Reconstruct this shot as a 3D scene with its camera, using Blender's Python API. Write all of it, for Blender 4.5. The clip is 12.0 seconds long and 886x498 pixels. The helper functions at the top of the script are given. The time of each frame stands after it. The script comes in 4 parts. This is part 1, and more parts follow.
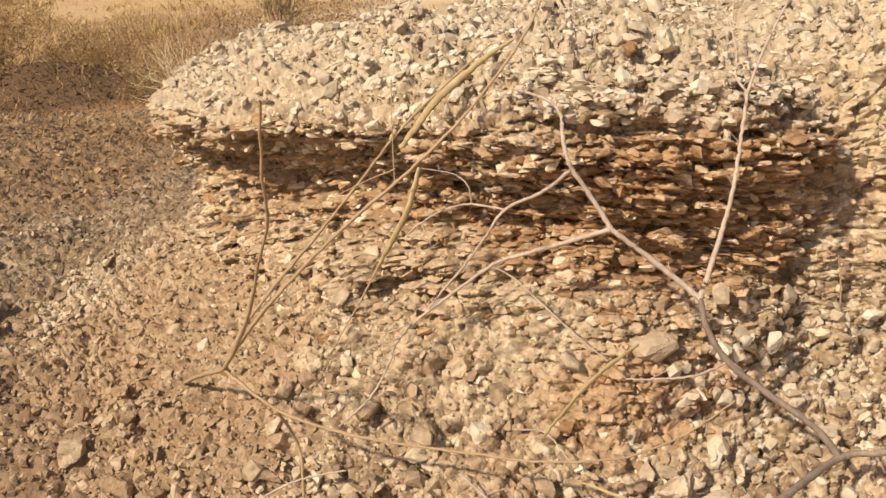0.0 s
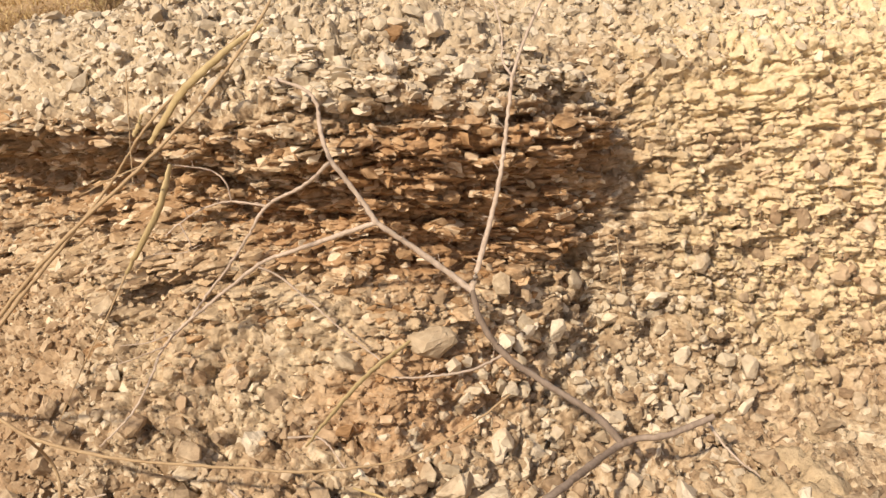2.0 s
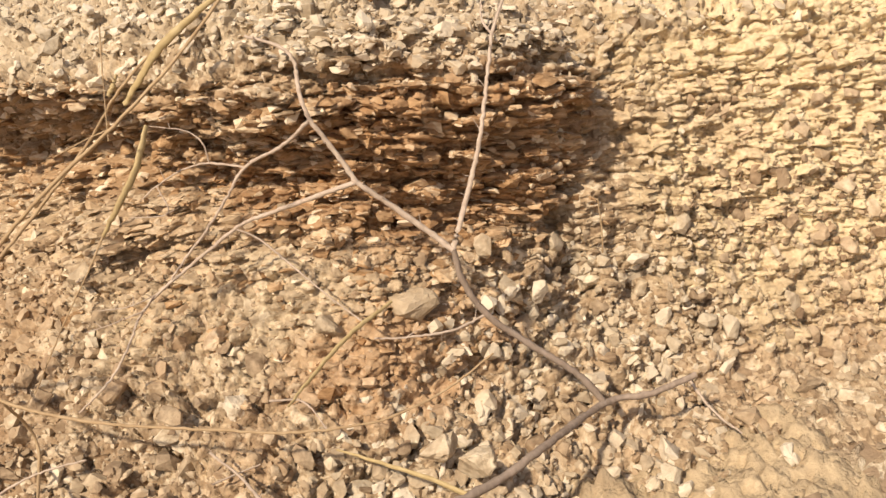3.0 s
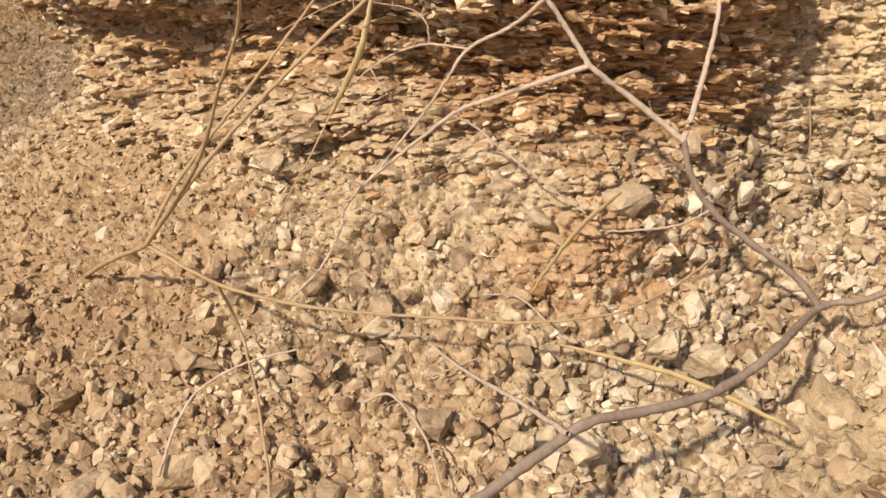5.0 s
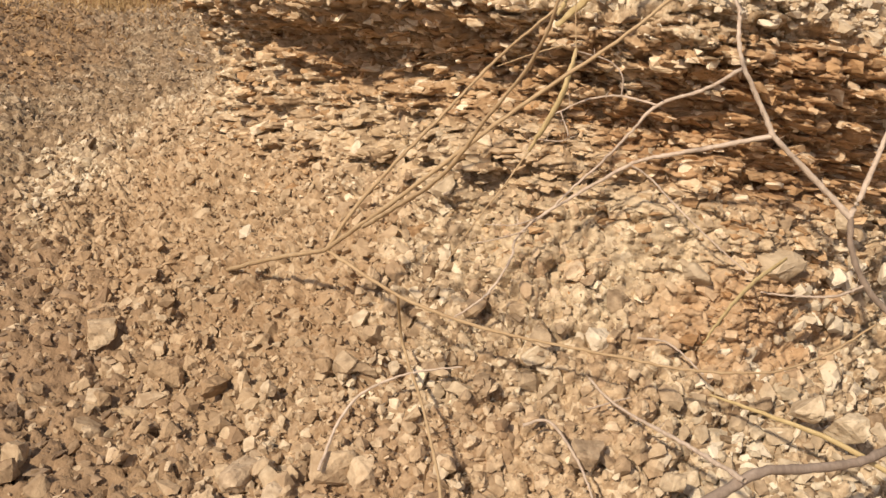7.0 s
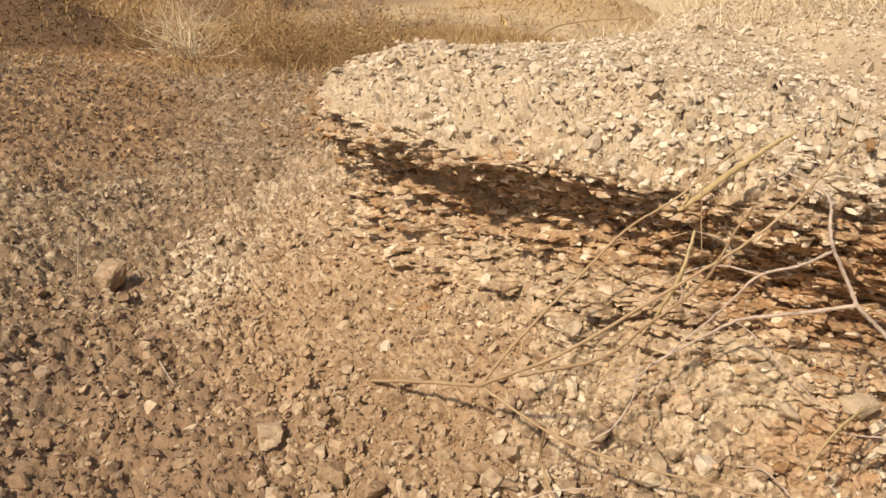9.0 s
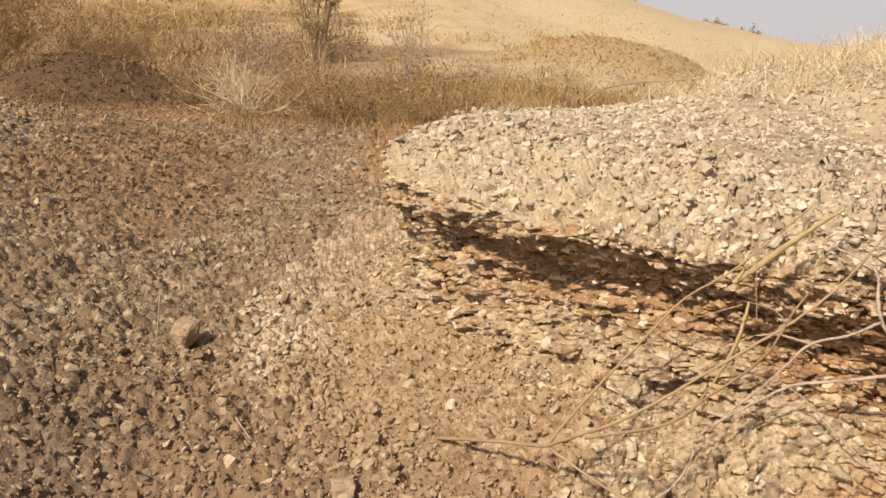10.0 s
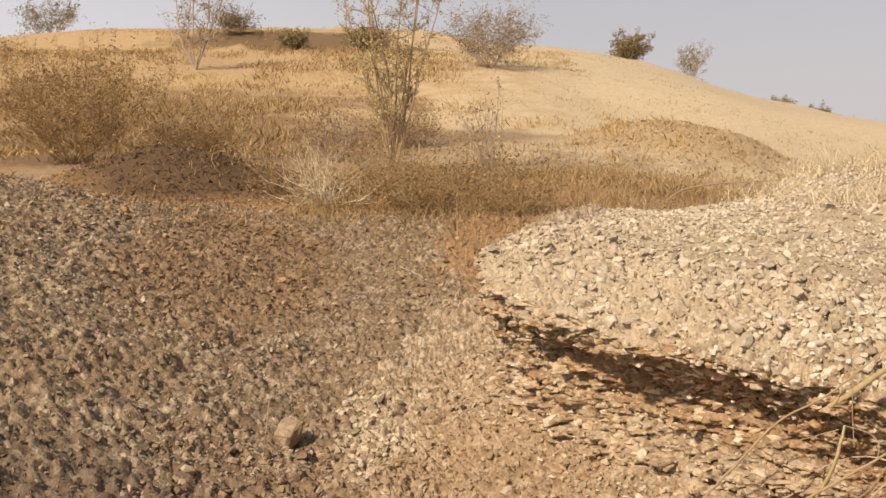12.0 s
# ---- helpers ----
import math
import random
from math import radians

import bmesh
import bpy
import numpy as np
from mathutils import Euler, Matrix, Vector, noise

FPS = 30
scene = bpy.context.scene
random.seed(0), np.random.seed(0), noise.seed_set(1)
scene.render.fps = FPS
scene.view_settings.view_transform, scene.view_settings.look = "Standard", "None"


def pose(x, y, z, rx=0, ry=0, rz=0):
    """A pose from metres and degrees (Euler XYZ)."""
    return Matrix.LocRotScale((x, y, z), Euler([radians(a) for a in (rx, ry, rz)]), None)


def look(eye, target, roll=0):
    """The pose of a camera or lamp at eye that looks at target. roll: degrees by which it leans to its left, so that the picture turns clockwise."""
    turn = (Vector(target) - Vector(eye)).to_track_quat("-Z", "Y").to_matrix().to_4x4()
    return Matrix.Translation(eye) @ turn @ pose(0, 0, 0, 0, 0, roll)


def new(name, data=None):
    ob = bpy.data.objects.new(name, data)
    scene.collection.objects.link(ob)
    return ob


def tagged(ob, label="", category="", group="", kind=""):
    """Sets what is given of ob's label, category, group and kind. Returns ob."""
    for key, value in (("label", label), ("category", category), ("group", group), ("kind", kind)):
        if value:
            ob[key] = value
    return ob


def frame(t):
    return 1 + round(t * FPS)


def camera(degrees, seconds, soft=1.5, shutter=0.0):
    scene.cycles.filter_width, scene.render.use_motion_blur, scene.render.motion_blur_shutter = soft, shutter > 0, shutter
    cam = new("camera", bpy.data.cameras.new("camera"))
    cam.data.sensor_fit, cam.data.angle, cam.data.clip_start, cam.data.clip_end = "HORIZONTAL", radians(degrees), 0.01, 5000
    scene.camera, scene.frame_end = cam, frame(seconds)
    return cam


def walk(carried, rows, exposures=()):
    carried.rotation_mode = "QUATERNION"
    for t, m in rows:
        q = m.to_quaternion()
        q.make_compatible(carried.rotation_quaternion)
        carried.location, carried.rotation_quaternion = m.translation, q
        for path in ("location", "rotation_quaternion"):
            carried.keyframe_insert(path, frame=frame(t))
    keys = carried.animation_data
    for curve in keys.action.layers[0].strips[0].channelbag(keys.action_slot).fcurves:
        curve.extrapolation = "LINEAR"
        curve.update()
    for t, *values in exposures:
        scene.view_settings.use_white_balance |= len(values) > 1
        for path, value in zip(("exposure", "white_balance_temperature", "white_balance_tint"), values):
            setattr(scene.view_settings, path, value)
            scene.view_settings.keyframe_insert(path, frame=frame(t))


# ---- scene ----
import itertools

cam = camera(47.2, 12.0, soft=1.5)
PATH = [
    (0, (0.0, -0.0, 1.25), (0.0, 1.966, 0.882), -7.42),
    (0.5, (0.075, 0.046, 1.242), (0.123, 2.008, 0.859), -8.00),
    (1, (0.138, 0.068, 1.225), (0.245, 2.027, 0.835), -8.21),
    (1.5, (0.191, 0.073, 1.215), (0.356, 2.025, 0.814), -8.41),
    (2, (0.215, 0.091, 1.209), (0.472, 2.03, 0.79), -8.42),
    (2.5, (0.233, 0.085, 1.191), (0.528, 2.016, 0.761), -8.67),
    (2.7, (0.228, 0.086, 1.179), (0.525, 2.015, 0.739), -8.75),
    (4.3, (-0.065, 0.194, 1.096), (0.192, 2.107, 0.574), -9.64),
    (4.5, (-0.117, 0.208, 1.092), (0.144, 2.118, 0.561), -9.12),
    (5, (-0.227, 0.221, 1.084), (0.037, 2.126, 0.538), -7.68),
    (5.5, (-0.324, 0.222, 1.058), (-0.056, 2.127, 0.511), -5.82),
    (6, (-0.429, 0.196, 1.05), (-0.144, 2.097, 0.496), -3.85),
    (6.5, (-0.497, 0.197, 1.075), (-0.226, 2.107, 0.546), -2.22),
    (7, (-0.568, 0.172, 1.128), (-0.31, 2.096, 0.646), -0.34),
    (7.2, (-0.59, 0.149, 1.146), (-0.346, 2.08, 0.687), 0.34),
    (8.8, (-0.87, -0.135, 1.485), (-0.649, 1.802, 1.038), 0.13),
    (9, (-0.898, -0.163, 1.506), (-0.687, 1.779, 1.076), 0.60),
    (9.5, (-0.946, -0.253, 1.567), (-0.777, 1.7, 1.173), 0.45),
    (10, (-1.003, -0.327, 1.61), (-0.863, 1.638, 1.265), 0.33),
    (10.5, (-1.056, -0.384, 1.665), (-0.943, 1.59, 1.364), 0.29),
    (11, (-1.086, -0.42, 1.711), (-1.005, 1.562, 1.452), 0.12),
    (11.5, (-1.109, -0.449, 1.742), (-1.053, 1.537, 1.515), 0.08),
    (12, (-1.132, -0.501, 1.775), (-1.12, 1.489, 1.576), 0.00),
]
EXPOSURES = [(0.0, -0.13), (2.5, -0.07), (5.5, -0.10), (9.0, -0.18), (12.0, -0.28)]
walk(cam, [(t, look(eye, target, roll)) for t, eye, target, roll in PATH], EXPOSURES)

# ---- light ----
SUN_ELEV, SUN_TURN = radians(38.0), radians(-142.0)     # turn: clockwise from +y, seen from above
world = bpy.data.worlds.new("world")
scene.world = world
world.use_nodes = True
wn = world.node_tree
sky = wn.nodes.new("ShaderNodeTexSky")
sky.sky_type, sky.sun_disc = "NISHITA", False
sky.sun_elevation, sky.sun_rotation = SUN_ELEV, SUN_TURN
sky.dust_density, sky.air_density, sky.ozone_density, sky.altitude = 1.5, 1.0, 1.0, 0.0
back = wn.nodes["Background"]
haze = wn.nodes.new("ShaderNodeMix")                     # a dusty sky, palest at the horizon
haze.data_type = "RGBA"
haze.inputs["B"].default_value = (11.0, 10.1, 10.3, 1)
way, split_way, thin = wn.nodes.new("ShaderNodeTexCoord"), wn.nodes.new("ShaderNodeSeparateXYZ"), wn.nodes.new("ShaderNodeMapRange")
thin.inputs["From Min"].default_value, thin.inputs["From Max"].default_value = 0.0, 0.6
thin.inputs["To Min"].default_value, thin.inputs["To Max"].default_value = 0.85, 0.25
wn.links.new(way.outputs["Generated"], split_way.inputs["Vector"])
wn.links.new(split_way.outputs["Z"], thin.inputs["Value"])
wn.links.new(thin.outputs["Result"], haze.inputs["Factor"])
wn.links.new(sky.outputs["Color"], haze.inputs["A"])
glow = wn.nodes.new("ShaderNodeMapRange")                # and brighter on the sun's side
glow.inputs["From Min"].default_value, glow.inputs["From Max"].default_value = 0.1, -0.7
glow.inputs["To Min"].default_value, glow.inputs["To Max"].default_value = 0.075, 0.11
wn.links.new(split_way.outputs["X"], glow.inputs["Value"])
wn.links.new(glow.outputs["Result"], back.inputs["Strength"])
wn.links.new(haze.outputs["Result"], back.inputs["Color"])
sun = new("sun", bpy.data.lights.new("sun", "SUN"))
sun.data.energy, sun.data.angle, sun.data.color = 5.6, radians(2.2), (1.0, 0.84, 0.645)
to_sun = Vector((math.sin(SUN_TURN) * math.cos(SUN_ELEV), math.cos(SUN_TURN) * math.cos(SUN_ELEV), math.sin(SUN_ELEV)))
sun.matrix_world = look(to_sun * 30, (0, 0, 0))

# ---- small tools ----
RNG = np.random.default_rng(7)


def smooth(a, b, x):
    t = np.clip((x - a) / (b - a), 0, 1)      # a greater than b falls instead of rising
    return t * t * (3 - 2 * t)


def value_noise(x, y, z=0.0, seed=0):
    """Smooth noise from -1 to 1 at arrays of places."""
    x, y, z = np.broadcast_arrays(np.asarray(x, float), np.asarray(y, float), np.asarray(z, float))
    ix, iy, iz = np.floor(x).astype(np.int64), np.floor(y).astype(np.int64), np.floor(z).astype(np.int64)
    fx, fy, fz = x - ix, y - iy, z - iz
    fx, fy, fz = (f * f * (3 - 2 * f) for f in (fx, fy, fz))

    def corner(a, b, c):
        h = ((ix + a) * 374761393 + (iy + b) * 668265263 + (iz + c) * 2147483647 + seed * 974711) & 0xFFFFFFFF
        h = ((h ^ (h >> 13)) * 1274126177) & 0xFFFFFFFF
        h = ((h ^ (h >> 16)) * 2246822519) & 0xFFFFFFFF
        return ((h ^ (h >> 15)) & 0xFFFF) / 32767.5 - 1

    out = 0
    for a in (0, 1):
        for b in (0, 1):
            for c in (0, 1):
                w = (fx if a else 1 - fx) * (fy if b else 1 - fy) * (fz if c else 1 - fz)
                out = out + w * corner(a, b, c)
    return out


def fbm(x, y, z=0.0, octaves=4, seed=0):
    out, amp = 0.0, 1.0
    for k in range(octaves):
        out = out + amp * value_noise(x * 2**k, y * 2**k, np.asarray(z) * 2**k, seed + k)
        amp *= 0.5
    return out / 1.6


def lumps(p, scale, seed=0, soft=0.35):
    """Rounded clods parted by creases, 0 to 1 at places scaled by scale, and each clod's own chance number."""
    q = p * np.asarray(scale, float)
    cell = np.floor(q).astype(np.int64)
    first, second, own = np.full(q.shape[:-1], 9.0), np.full(q.shape[:-1], 9.0), np.zeros(q.shape[:-1])
    for off in itertools.product((-1, 0, 1), repeat=3):
        c = cell + np.array(off)
        h = (c[..., 0] * 374761393 + c[..., 1] * 668265263 + c[..., 2] * 1440662683 + seed * 974711) & 0xFFFFFFFF
        h = ((h ^ (h >> 13)) * 1274126177) & 0xFFFFFFFF
        h = ((h ^ (h >> 16)) * 2246822519) & 0xFFFFFFFF
        h = h ^ (h >> 15)
        d = (c[..., 0] + (h & 1023) / 1023 - q[..., 0]) ** 2 + (c[..., 1] + ((h >> 10) & 1023) / 1023 - q[..., 1]) ** 2 + (c[..., 2] + ((h >> 20) & 1023) / 1023 - q[..., 2]) ** 2
        nearer = d < first
        second = np.where(nearer, first, np.minimum(second, d))
        own = np.where(nearer, ((h >> 5) & 4095) / 4095, own)
        first = np.where(nearer, d, first)
    crease = np.clip((np.sqrt(second) - np.sqrt(first)) / soft, 0, 1)
    return np.sqrt(crease * (2 - crease)), own


def mesh_object(name, verts, faces, material, parent=None, flat=False):
    """One mesh object from arrays of vertices and of triangles or quads."""
    me = bpy.data.meshes.new(name)
    verts, faces = np.asarray(verts, np.float32), np.asarray(faces, np.int32)
    n = faces.shape[1]
    me.vertices.add(len(verts))
    me.vertices.foreach_set("co", verts.ravel())
    me.loops.add(faces.size)
    me.loops.foreach_set("vertex_index", faces.ravel())
    me.polygons.add(len(faces))
    me.polygons.foreach_set("loop_start", np.arange(0, faces.size, n, dtype=np.int32))
    me.polygons.foreach_set("use_smooth", np.full(len(faces), not flat))
    me.update(calc_edges=True)
    me.materials.append(material)
    ob = new(name, me)
    ob.parent = parent
    return ob


def grid_faces(rows, cols):
    i = np.arange((rows - 1) * cols).reshape(rows - 1, cols)[:, :-1].ravel()
    return np.stack([i, i + 1, i + cols + 1, i + cols], 1)


# ---- materials ----
def material(name, stops, scale=30.0, rough=0.9, bump=0.3, bump_scale=120.0, islands=0.0, detail=6.0, stretch=(1, 1, 1), tint=None, tint_scale=1.0, strength=0.6, zones=(), cells=0.0):
    """A mineral or plant surface: a colour ramp over noise at two scales and each piece's own shade, with fine relief."""
    m = bpy.data.materials.new(name)
    m.use_nodes = True
    nt = m.node_tree
    n, link = nt.nodes, nt.links.new
    bsdf = n["Principled BSDF"]
    bsdf.inputs["Roughness"].default_value = rough
    bsdf.inputs["Specular IOR Level"].default_value = 0.25
    geo, info = n.new("ShaderNodeNewGeometry"), n.new("ShaderNodeObjectInfo")
    place = n.new("ShaderNodeMapping")
    place.inputs["Scale"].default_value = stretch
    link(geo.outputs["Position"], place.inputs["Vector"])
    fine, broad = n.new("ShaderNodeTexNoise"), n.new("ShaderNodeTexNoise")
    for tex, s, d in ((fine, scale, detail), (broad, scale * 0.11, 3.0)):
        tex.inputs["Scale"].default_value, tex.inputs["Detail"].default_value = s, d
        link(place.outputs["Vector"], tex.inputs["Vector"])
    mix = n.new("ShaderNodeMath")
    mix.operation = "MULTIPLY_ADD"
    mix.inputs[1].default_value = 0.55
    link(fine.outputs["Fac"], mix.inputs[0])
    half = n.new("ShaderNodeMath")
    half.operation = "MULTIPLY"
    half.inputs[1].default_value = 0.45
    link(broad.outputs["Fac"], half.inputs[0])
    link(half.outputs[0], mix.inputs[2])
    fac = mix.outputs[0]
    if cells:                                   # clods of slightly different stone
        clod = n.new("ShaderNodeTexVoronoi")
        clod.inputs["Scale"].default_value = cells
        link(place.outputs["Vector"], clod.inputs["Vector"])
        grey = n.new("ShaderNodeSeparateColor")
        link(clod.outputs["Color"], grey.inputs["Color"])
        shift = n.new("ShaderNodeMath")
        shift.operation = "MULTIPLY_ADD"
        shift.inputs[1].default_value, shift.inputs[2].default_value = 0.4, -0.2
        link(grey.outputs[0], shift.inputs[0])
        total = n.new("ShaderNodeMath")
        total.operation = "ADD"
        link(fac, total.inputs[0])
        link(shift.outputs[0], total.inputs[1])
        fac = total.outputs[0]
    if islands:
        both = n.new("ShaderNodeMath")
        both.operation = "ADD"
        link(geo.outputs["Random Per Island"], both.inputs[0])
        link(info.outputs["Random"], both.inputs[1])
        wrap = n.new("ShaderNodeMath")
        wrap.operation = "FRACT"
        link(both.outputs[0], wrap.inputs[0])
        span = n.new("ShaderNodeMath")
        span.operation = "MULTIPLY_ADD"
        span.inputs[1].default_value = islands
        span.inputs[2].default_value = -islands / 2
        link(wrap.outputs[0], span.inputs[0])
        add = n.new("ShaderNodeMath")
        add.operation = "ADD"
        link(fac, add.inputs[0])
        link(span.outputs[0], add.inputs[1])
        fac = add.outputs[0]
    ramp = n.new("ShaderNodeValToRGB")
    while len(ramp.color_ramp.elements) < len(stops):
        ramp.color_ramp.elements.new(0.5)
    for e, (p, c) in zip(ramp.color_ramp.elements, stops):
        e.position, e.color = p, (*c, 1)
    link(fac, ramp.inputs["Fac"])
    colour = ramp.outputs["Color"]
    if tint:
        patch = n.new("ShaderNodeTexNoise")
        patch.inputs["Scale"].default_value, patch.inputs["Detail"].default_value = tint_scale, 4.0
        link(geo.outputs["Position"], patch.inputs["Vector"])
        cut = n.new("ShaderNodeMapRange")
        cut.inputs["From Min"].default_value, cut.inputs["From Max"].default_value = 0.45, 0.62
        cut.inputs["To Max"].default_value = strength
        link(patch.outputs["Fac"], cut.inputs["Value"])
        blend = n.new("ShaderNodeMix")
        blend.data_type = "RGBA"
        blend.inputs["B"].default_value = (*tint, 1)
        link(cut.outputs["Result"], blend.inputs["Factor"])
        link(colour, blend.inputs["A"])
        colour = blend.outputs["Result"]
    for centre, radii, own, most in zones:            # a patch of another soil, or painted light and shade, with a ragged edge
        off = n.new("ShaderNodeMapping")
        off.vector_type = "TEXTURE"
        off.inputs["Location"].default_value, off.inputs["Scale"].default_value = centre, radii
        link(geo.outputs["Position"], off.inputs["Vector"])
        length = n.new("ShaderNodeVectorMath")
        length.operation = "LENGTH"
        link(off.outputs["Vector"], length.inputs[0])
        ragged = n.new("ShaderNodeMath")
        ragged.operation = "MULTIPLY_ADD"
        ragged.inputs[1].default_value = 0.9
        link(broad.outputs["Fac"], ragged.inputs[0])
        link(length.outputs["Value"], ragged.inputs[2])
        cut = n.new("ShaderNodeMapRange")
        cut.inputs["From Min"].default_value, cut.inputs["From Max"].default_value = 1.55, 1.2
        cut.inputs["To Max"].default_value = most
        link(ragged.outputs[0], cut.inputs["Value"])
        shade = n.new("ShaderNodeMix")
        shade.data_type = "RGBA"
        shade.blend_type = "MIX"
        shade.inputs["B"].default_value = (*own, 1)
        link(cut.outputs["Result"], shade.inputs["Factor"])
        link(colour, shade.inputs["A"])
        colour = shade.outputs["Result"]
    if zones:
        speck = n.new("ShaderNodeMix")
        speck.data_type, speck.blend_type = "RGBA", "OVERLAY"
        speck.inputs["Factor"].default_value = 0.3
        link(colour, speck.inputs["A"])
        link(fine.outputs["Fac"], speck.inputs["B"])
        colour = speck.outputs["Result"]
    link(colour, bsdf.inputs["Base Color"])
    if bump:
        relief = n.new("ShaderNodeTexNoise")
        relief.inputs["Scale"].default_value, relief.inputs["Detail"].default_value = bump_scale, 5.0
        link(place.outputs["Vector"], relief.inputs["Vector"])
        b = n.new("ShaderNodeBump")
        b.inputs["Strength"].default_value, b.inputs["Distance"].default_value = bump, 0.6 / bump_scale
        link(relief.outputs["Fac"], b.inputs["Height"])
        link(b.outputs["Normal"], bsdf.inputs["Normal"])
    return m


STONE = material("limestone_chips", [(0.18, (0.17, 0.115, 0.07)), (0.38, (0.33, 0.25, 0.165)), (0.58, (0.46, 0.365, 0.25)), (0.82, (0.65, 0.56, 0.42))], 45, 0.88, 0.8, 130, islands=0.5, tint=(0.42, 0.28, 0.165), tint_scale=3.2, strength=0.45,
                 zones=[((0.42, 2.2, 0.44), (0.3, 0.3, 0.13), (0.46, 0.3, 0.175), 0.5), ((-0.95, 2.9, 0.4), (0.65, 1.1, 0.4), (0.36, 0.245, 0.14), 0.5)])
WHITE = material("pale_limestone", [(0.15, (0.29, 0.225, 0.15)), (0.45, (0.49, 0.41, 0.3)), (0.75, (0.69, 0.605, 0.475))], 45, 0.88, 0.8, 130, islands=0.5, tint=(0.48, 0.36, 0.235), tint_scale=3.2, strength=0.35)
RUST = material("rusty_slabs", [(0.12, (0.20, 0.11, 0.05)), (0.34, (0.40, 0.26, 0.14)), (0.56, (0.58, 0.43, 0.275)), (0.82, (0.74, 0.63, 0.47))], 40, 0.9, 0.8, 120, islands=0.7, stretch=(1, 1, 3), tint=(0.42, 0.24, 0.11), tint_scale=3.2, strength=0.5,
                zones=[((-0.25, 2.6, 0.74), (0.6, 0.7, 0.12), (0.58, 0.46, 0.31), 0.6)])
# the zone at (2.05, 2.6) is pale tan rock, lightened to paint full sun
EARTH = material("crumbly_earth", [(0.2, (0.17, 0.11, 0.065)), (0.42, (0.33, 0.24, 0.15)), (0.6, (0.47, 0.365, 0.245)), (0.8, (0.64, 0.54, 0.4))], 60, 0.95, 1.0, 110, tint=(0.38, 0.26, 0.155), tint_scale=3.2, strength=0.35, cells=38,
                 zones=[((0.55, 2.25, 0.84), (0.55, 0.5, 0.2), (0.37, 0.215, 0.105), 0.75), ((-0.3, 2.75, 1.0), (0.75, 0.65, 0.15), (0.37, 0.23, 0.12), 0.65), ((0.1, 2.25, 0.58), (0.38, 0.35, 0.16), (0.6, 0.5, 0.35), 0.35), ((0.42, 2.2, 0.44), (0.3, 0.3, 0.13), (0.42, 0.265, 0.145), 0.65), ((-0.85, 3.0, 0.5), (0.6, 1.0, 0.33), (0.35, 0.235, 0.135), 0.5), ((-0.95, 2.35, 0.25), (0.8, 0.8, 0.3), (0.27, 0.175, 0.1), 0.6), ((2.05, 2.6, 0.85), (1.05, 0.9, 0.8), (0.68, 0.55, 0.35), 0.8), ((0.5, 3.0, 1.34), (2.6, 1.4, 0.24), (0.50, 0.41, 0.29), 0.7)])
BUFF = material("buff_clods", [(0.18, (0.12, 0.075, 0.042)), (0.38, (0.24, 0.165, 0.1)), (0.58, (0.35, 0.255, 0.16)), (0.82, (0.54, 0.43, 0.3))], 45, 0.9, 0.8, 130, islands=0.5, tint=(0.32, 0.21, 0.13), tint_scale=3.2, strength=0.45)
# last zone: the shade at the lower left, put into the gravel's colour
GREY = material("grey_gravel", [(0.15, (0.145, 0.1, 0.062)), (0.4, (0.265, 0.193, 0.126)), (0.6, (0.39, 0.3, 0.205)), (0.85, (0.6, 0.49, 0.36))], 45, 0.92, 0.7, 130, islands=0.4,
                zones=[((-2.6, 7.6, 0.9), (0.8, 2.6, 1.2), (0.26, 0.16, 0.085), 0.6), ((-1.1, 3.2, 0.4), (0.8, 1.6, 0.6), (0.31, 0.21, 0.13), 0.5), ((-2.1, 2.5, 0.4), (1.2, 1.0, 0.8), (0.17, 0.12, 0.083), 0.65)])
CLOD = material("brown_clods", [(0.15, (0.17, 0.095, 0.045)), (0.4, (0.3, 0.185, 0.092)), (0.6, (0.4, 0.27, 0.145)), (0.85, (0.52, 0.39, 0.24))], 45, 0.95, 0.7, 130, islands=0.4)
# the zone at (-2.1, 2.5) paints the same lower-left shade on the crust
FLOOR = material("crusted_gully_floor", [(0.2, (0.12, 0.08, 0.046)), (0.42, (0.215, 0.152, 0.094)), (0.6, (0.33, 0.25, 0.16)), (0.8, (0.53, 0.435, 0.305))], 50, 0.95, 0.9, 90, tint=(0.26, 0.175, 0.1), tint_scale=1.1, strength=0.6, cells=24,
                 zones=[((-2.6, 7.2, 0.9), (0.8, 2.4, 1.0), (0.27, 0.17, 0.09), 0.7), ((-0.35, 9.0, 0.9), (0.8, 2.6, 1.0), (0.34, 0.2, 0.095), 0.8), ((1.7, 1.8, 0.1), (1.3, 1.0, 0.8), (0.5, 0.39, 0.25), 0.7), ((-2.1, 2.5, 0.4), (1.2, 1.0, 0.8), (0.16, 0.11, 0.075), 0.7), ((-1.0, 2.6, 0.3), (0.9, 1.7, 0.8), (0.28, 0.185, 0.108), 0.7)])
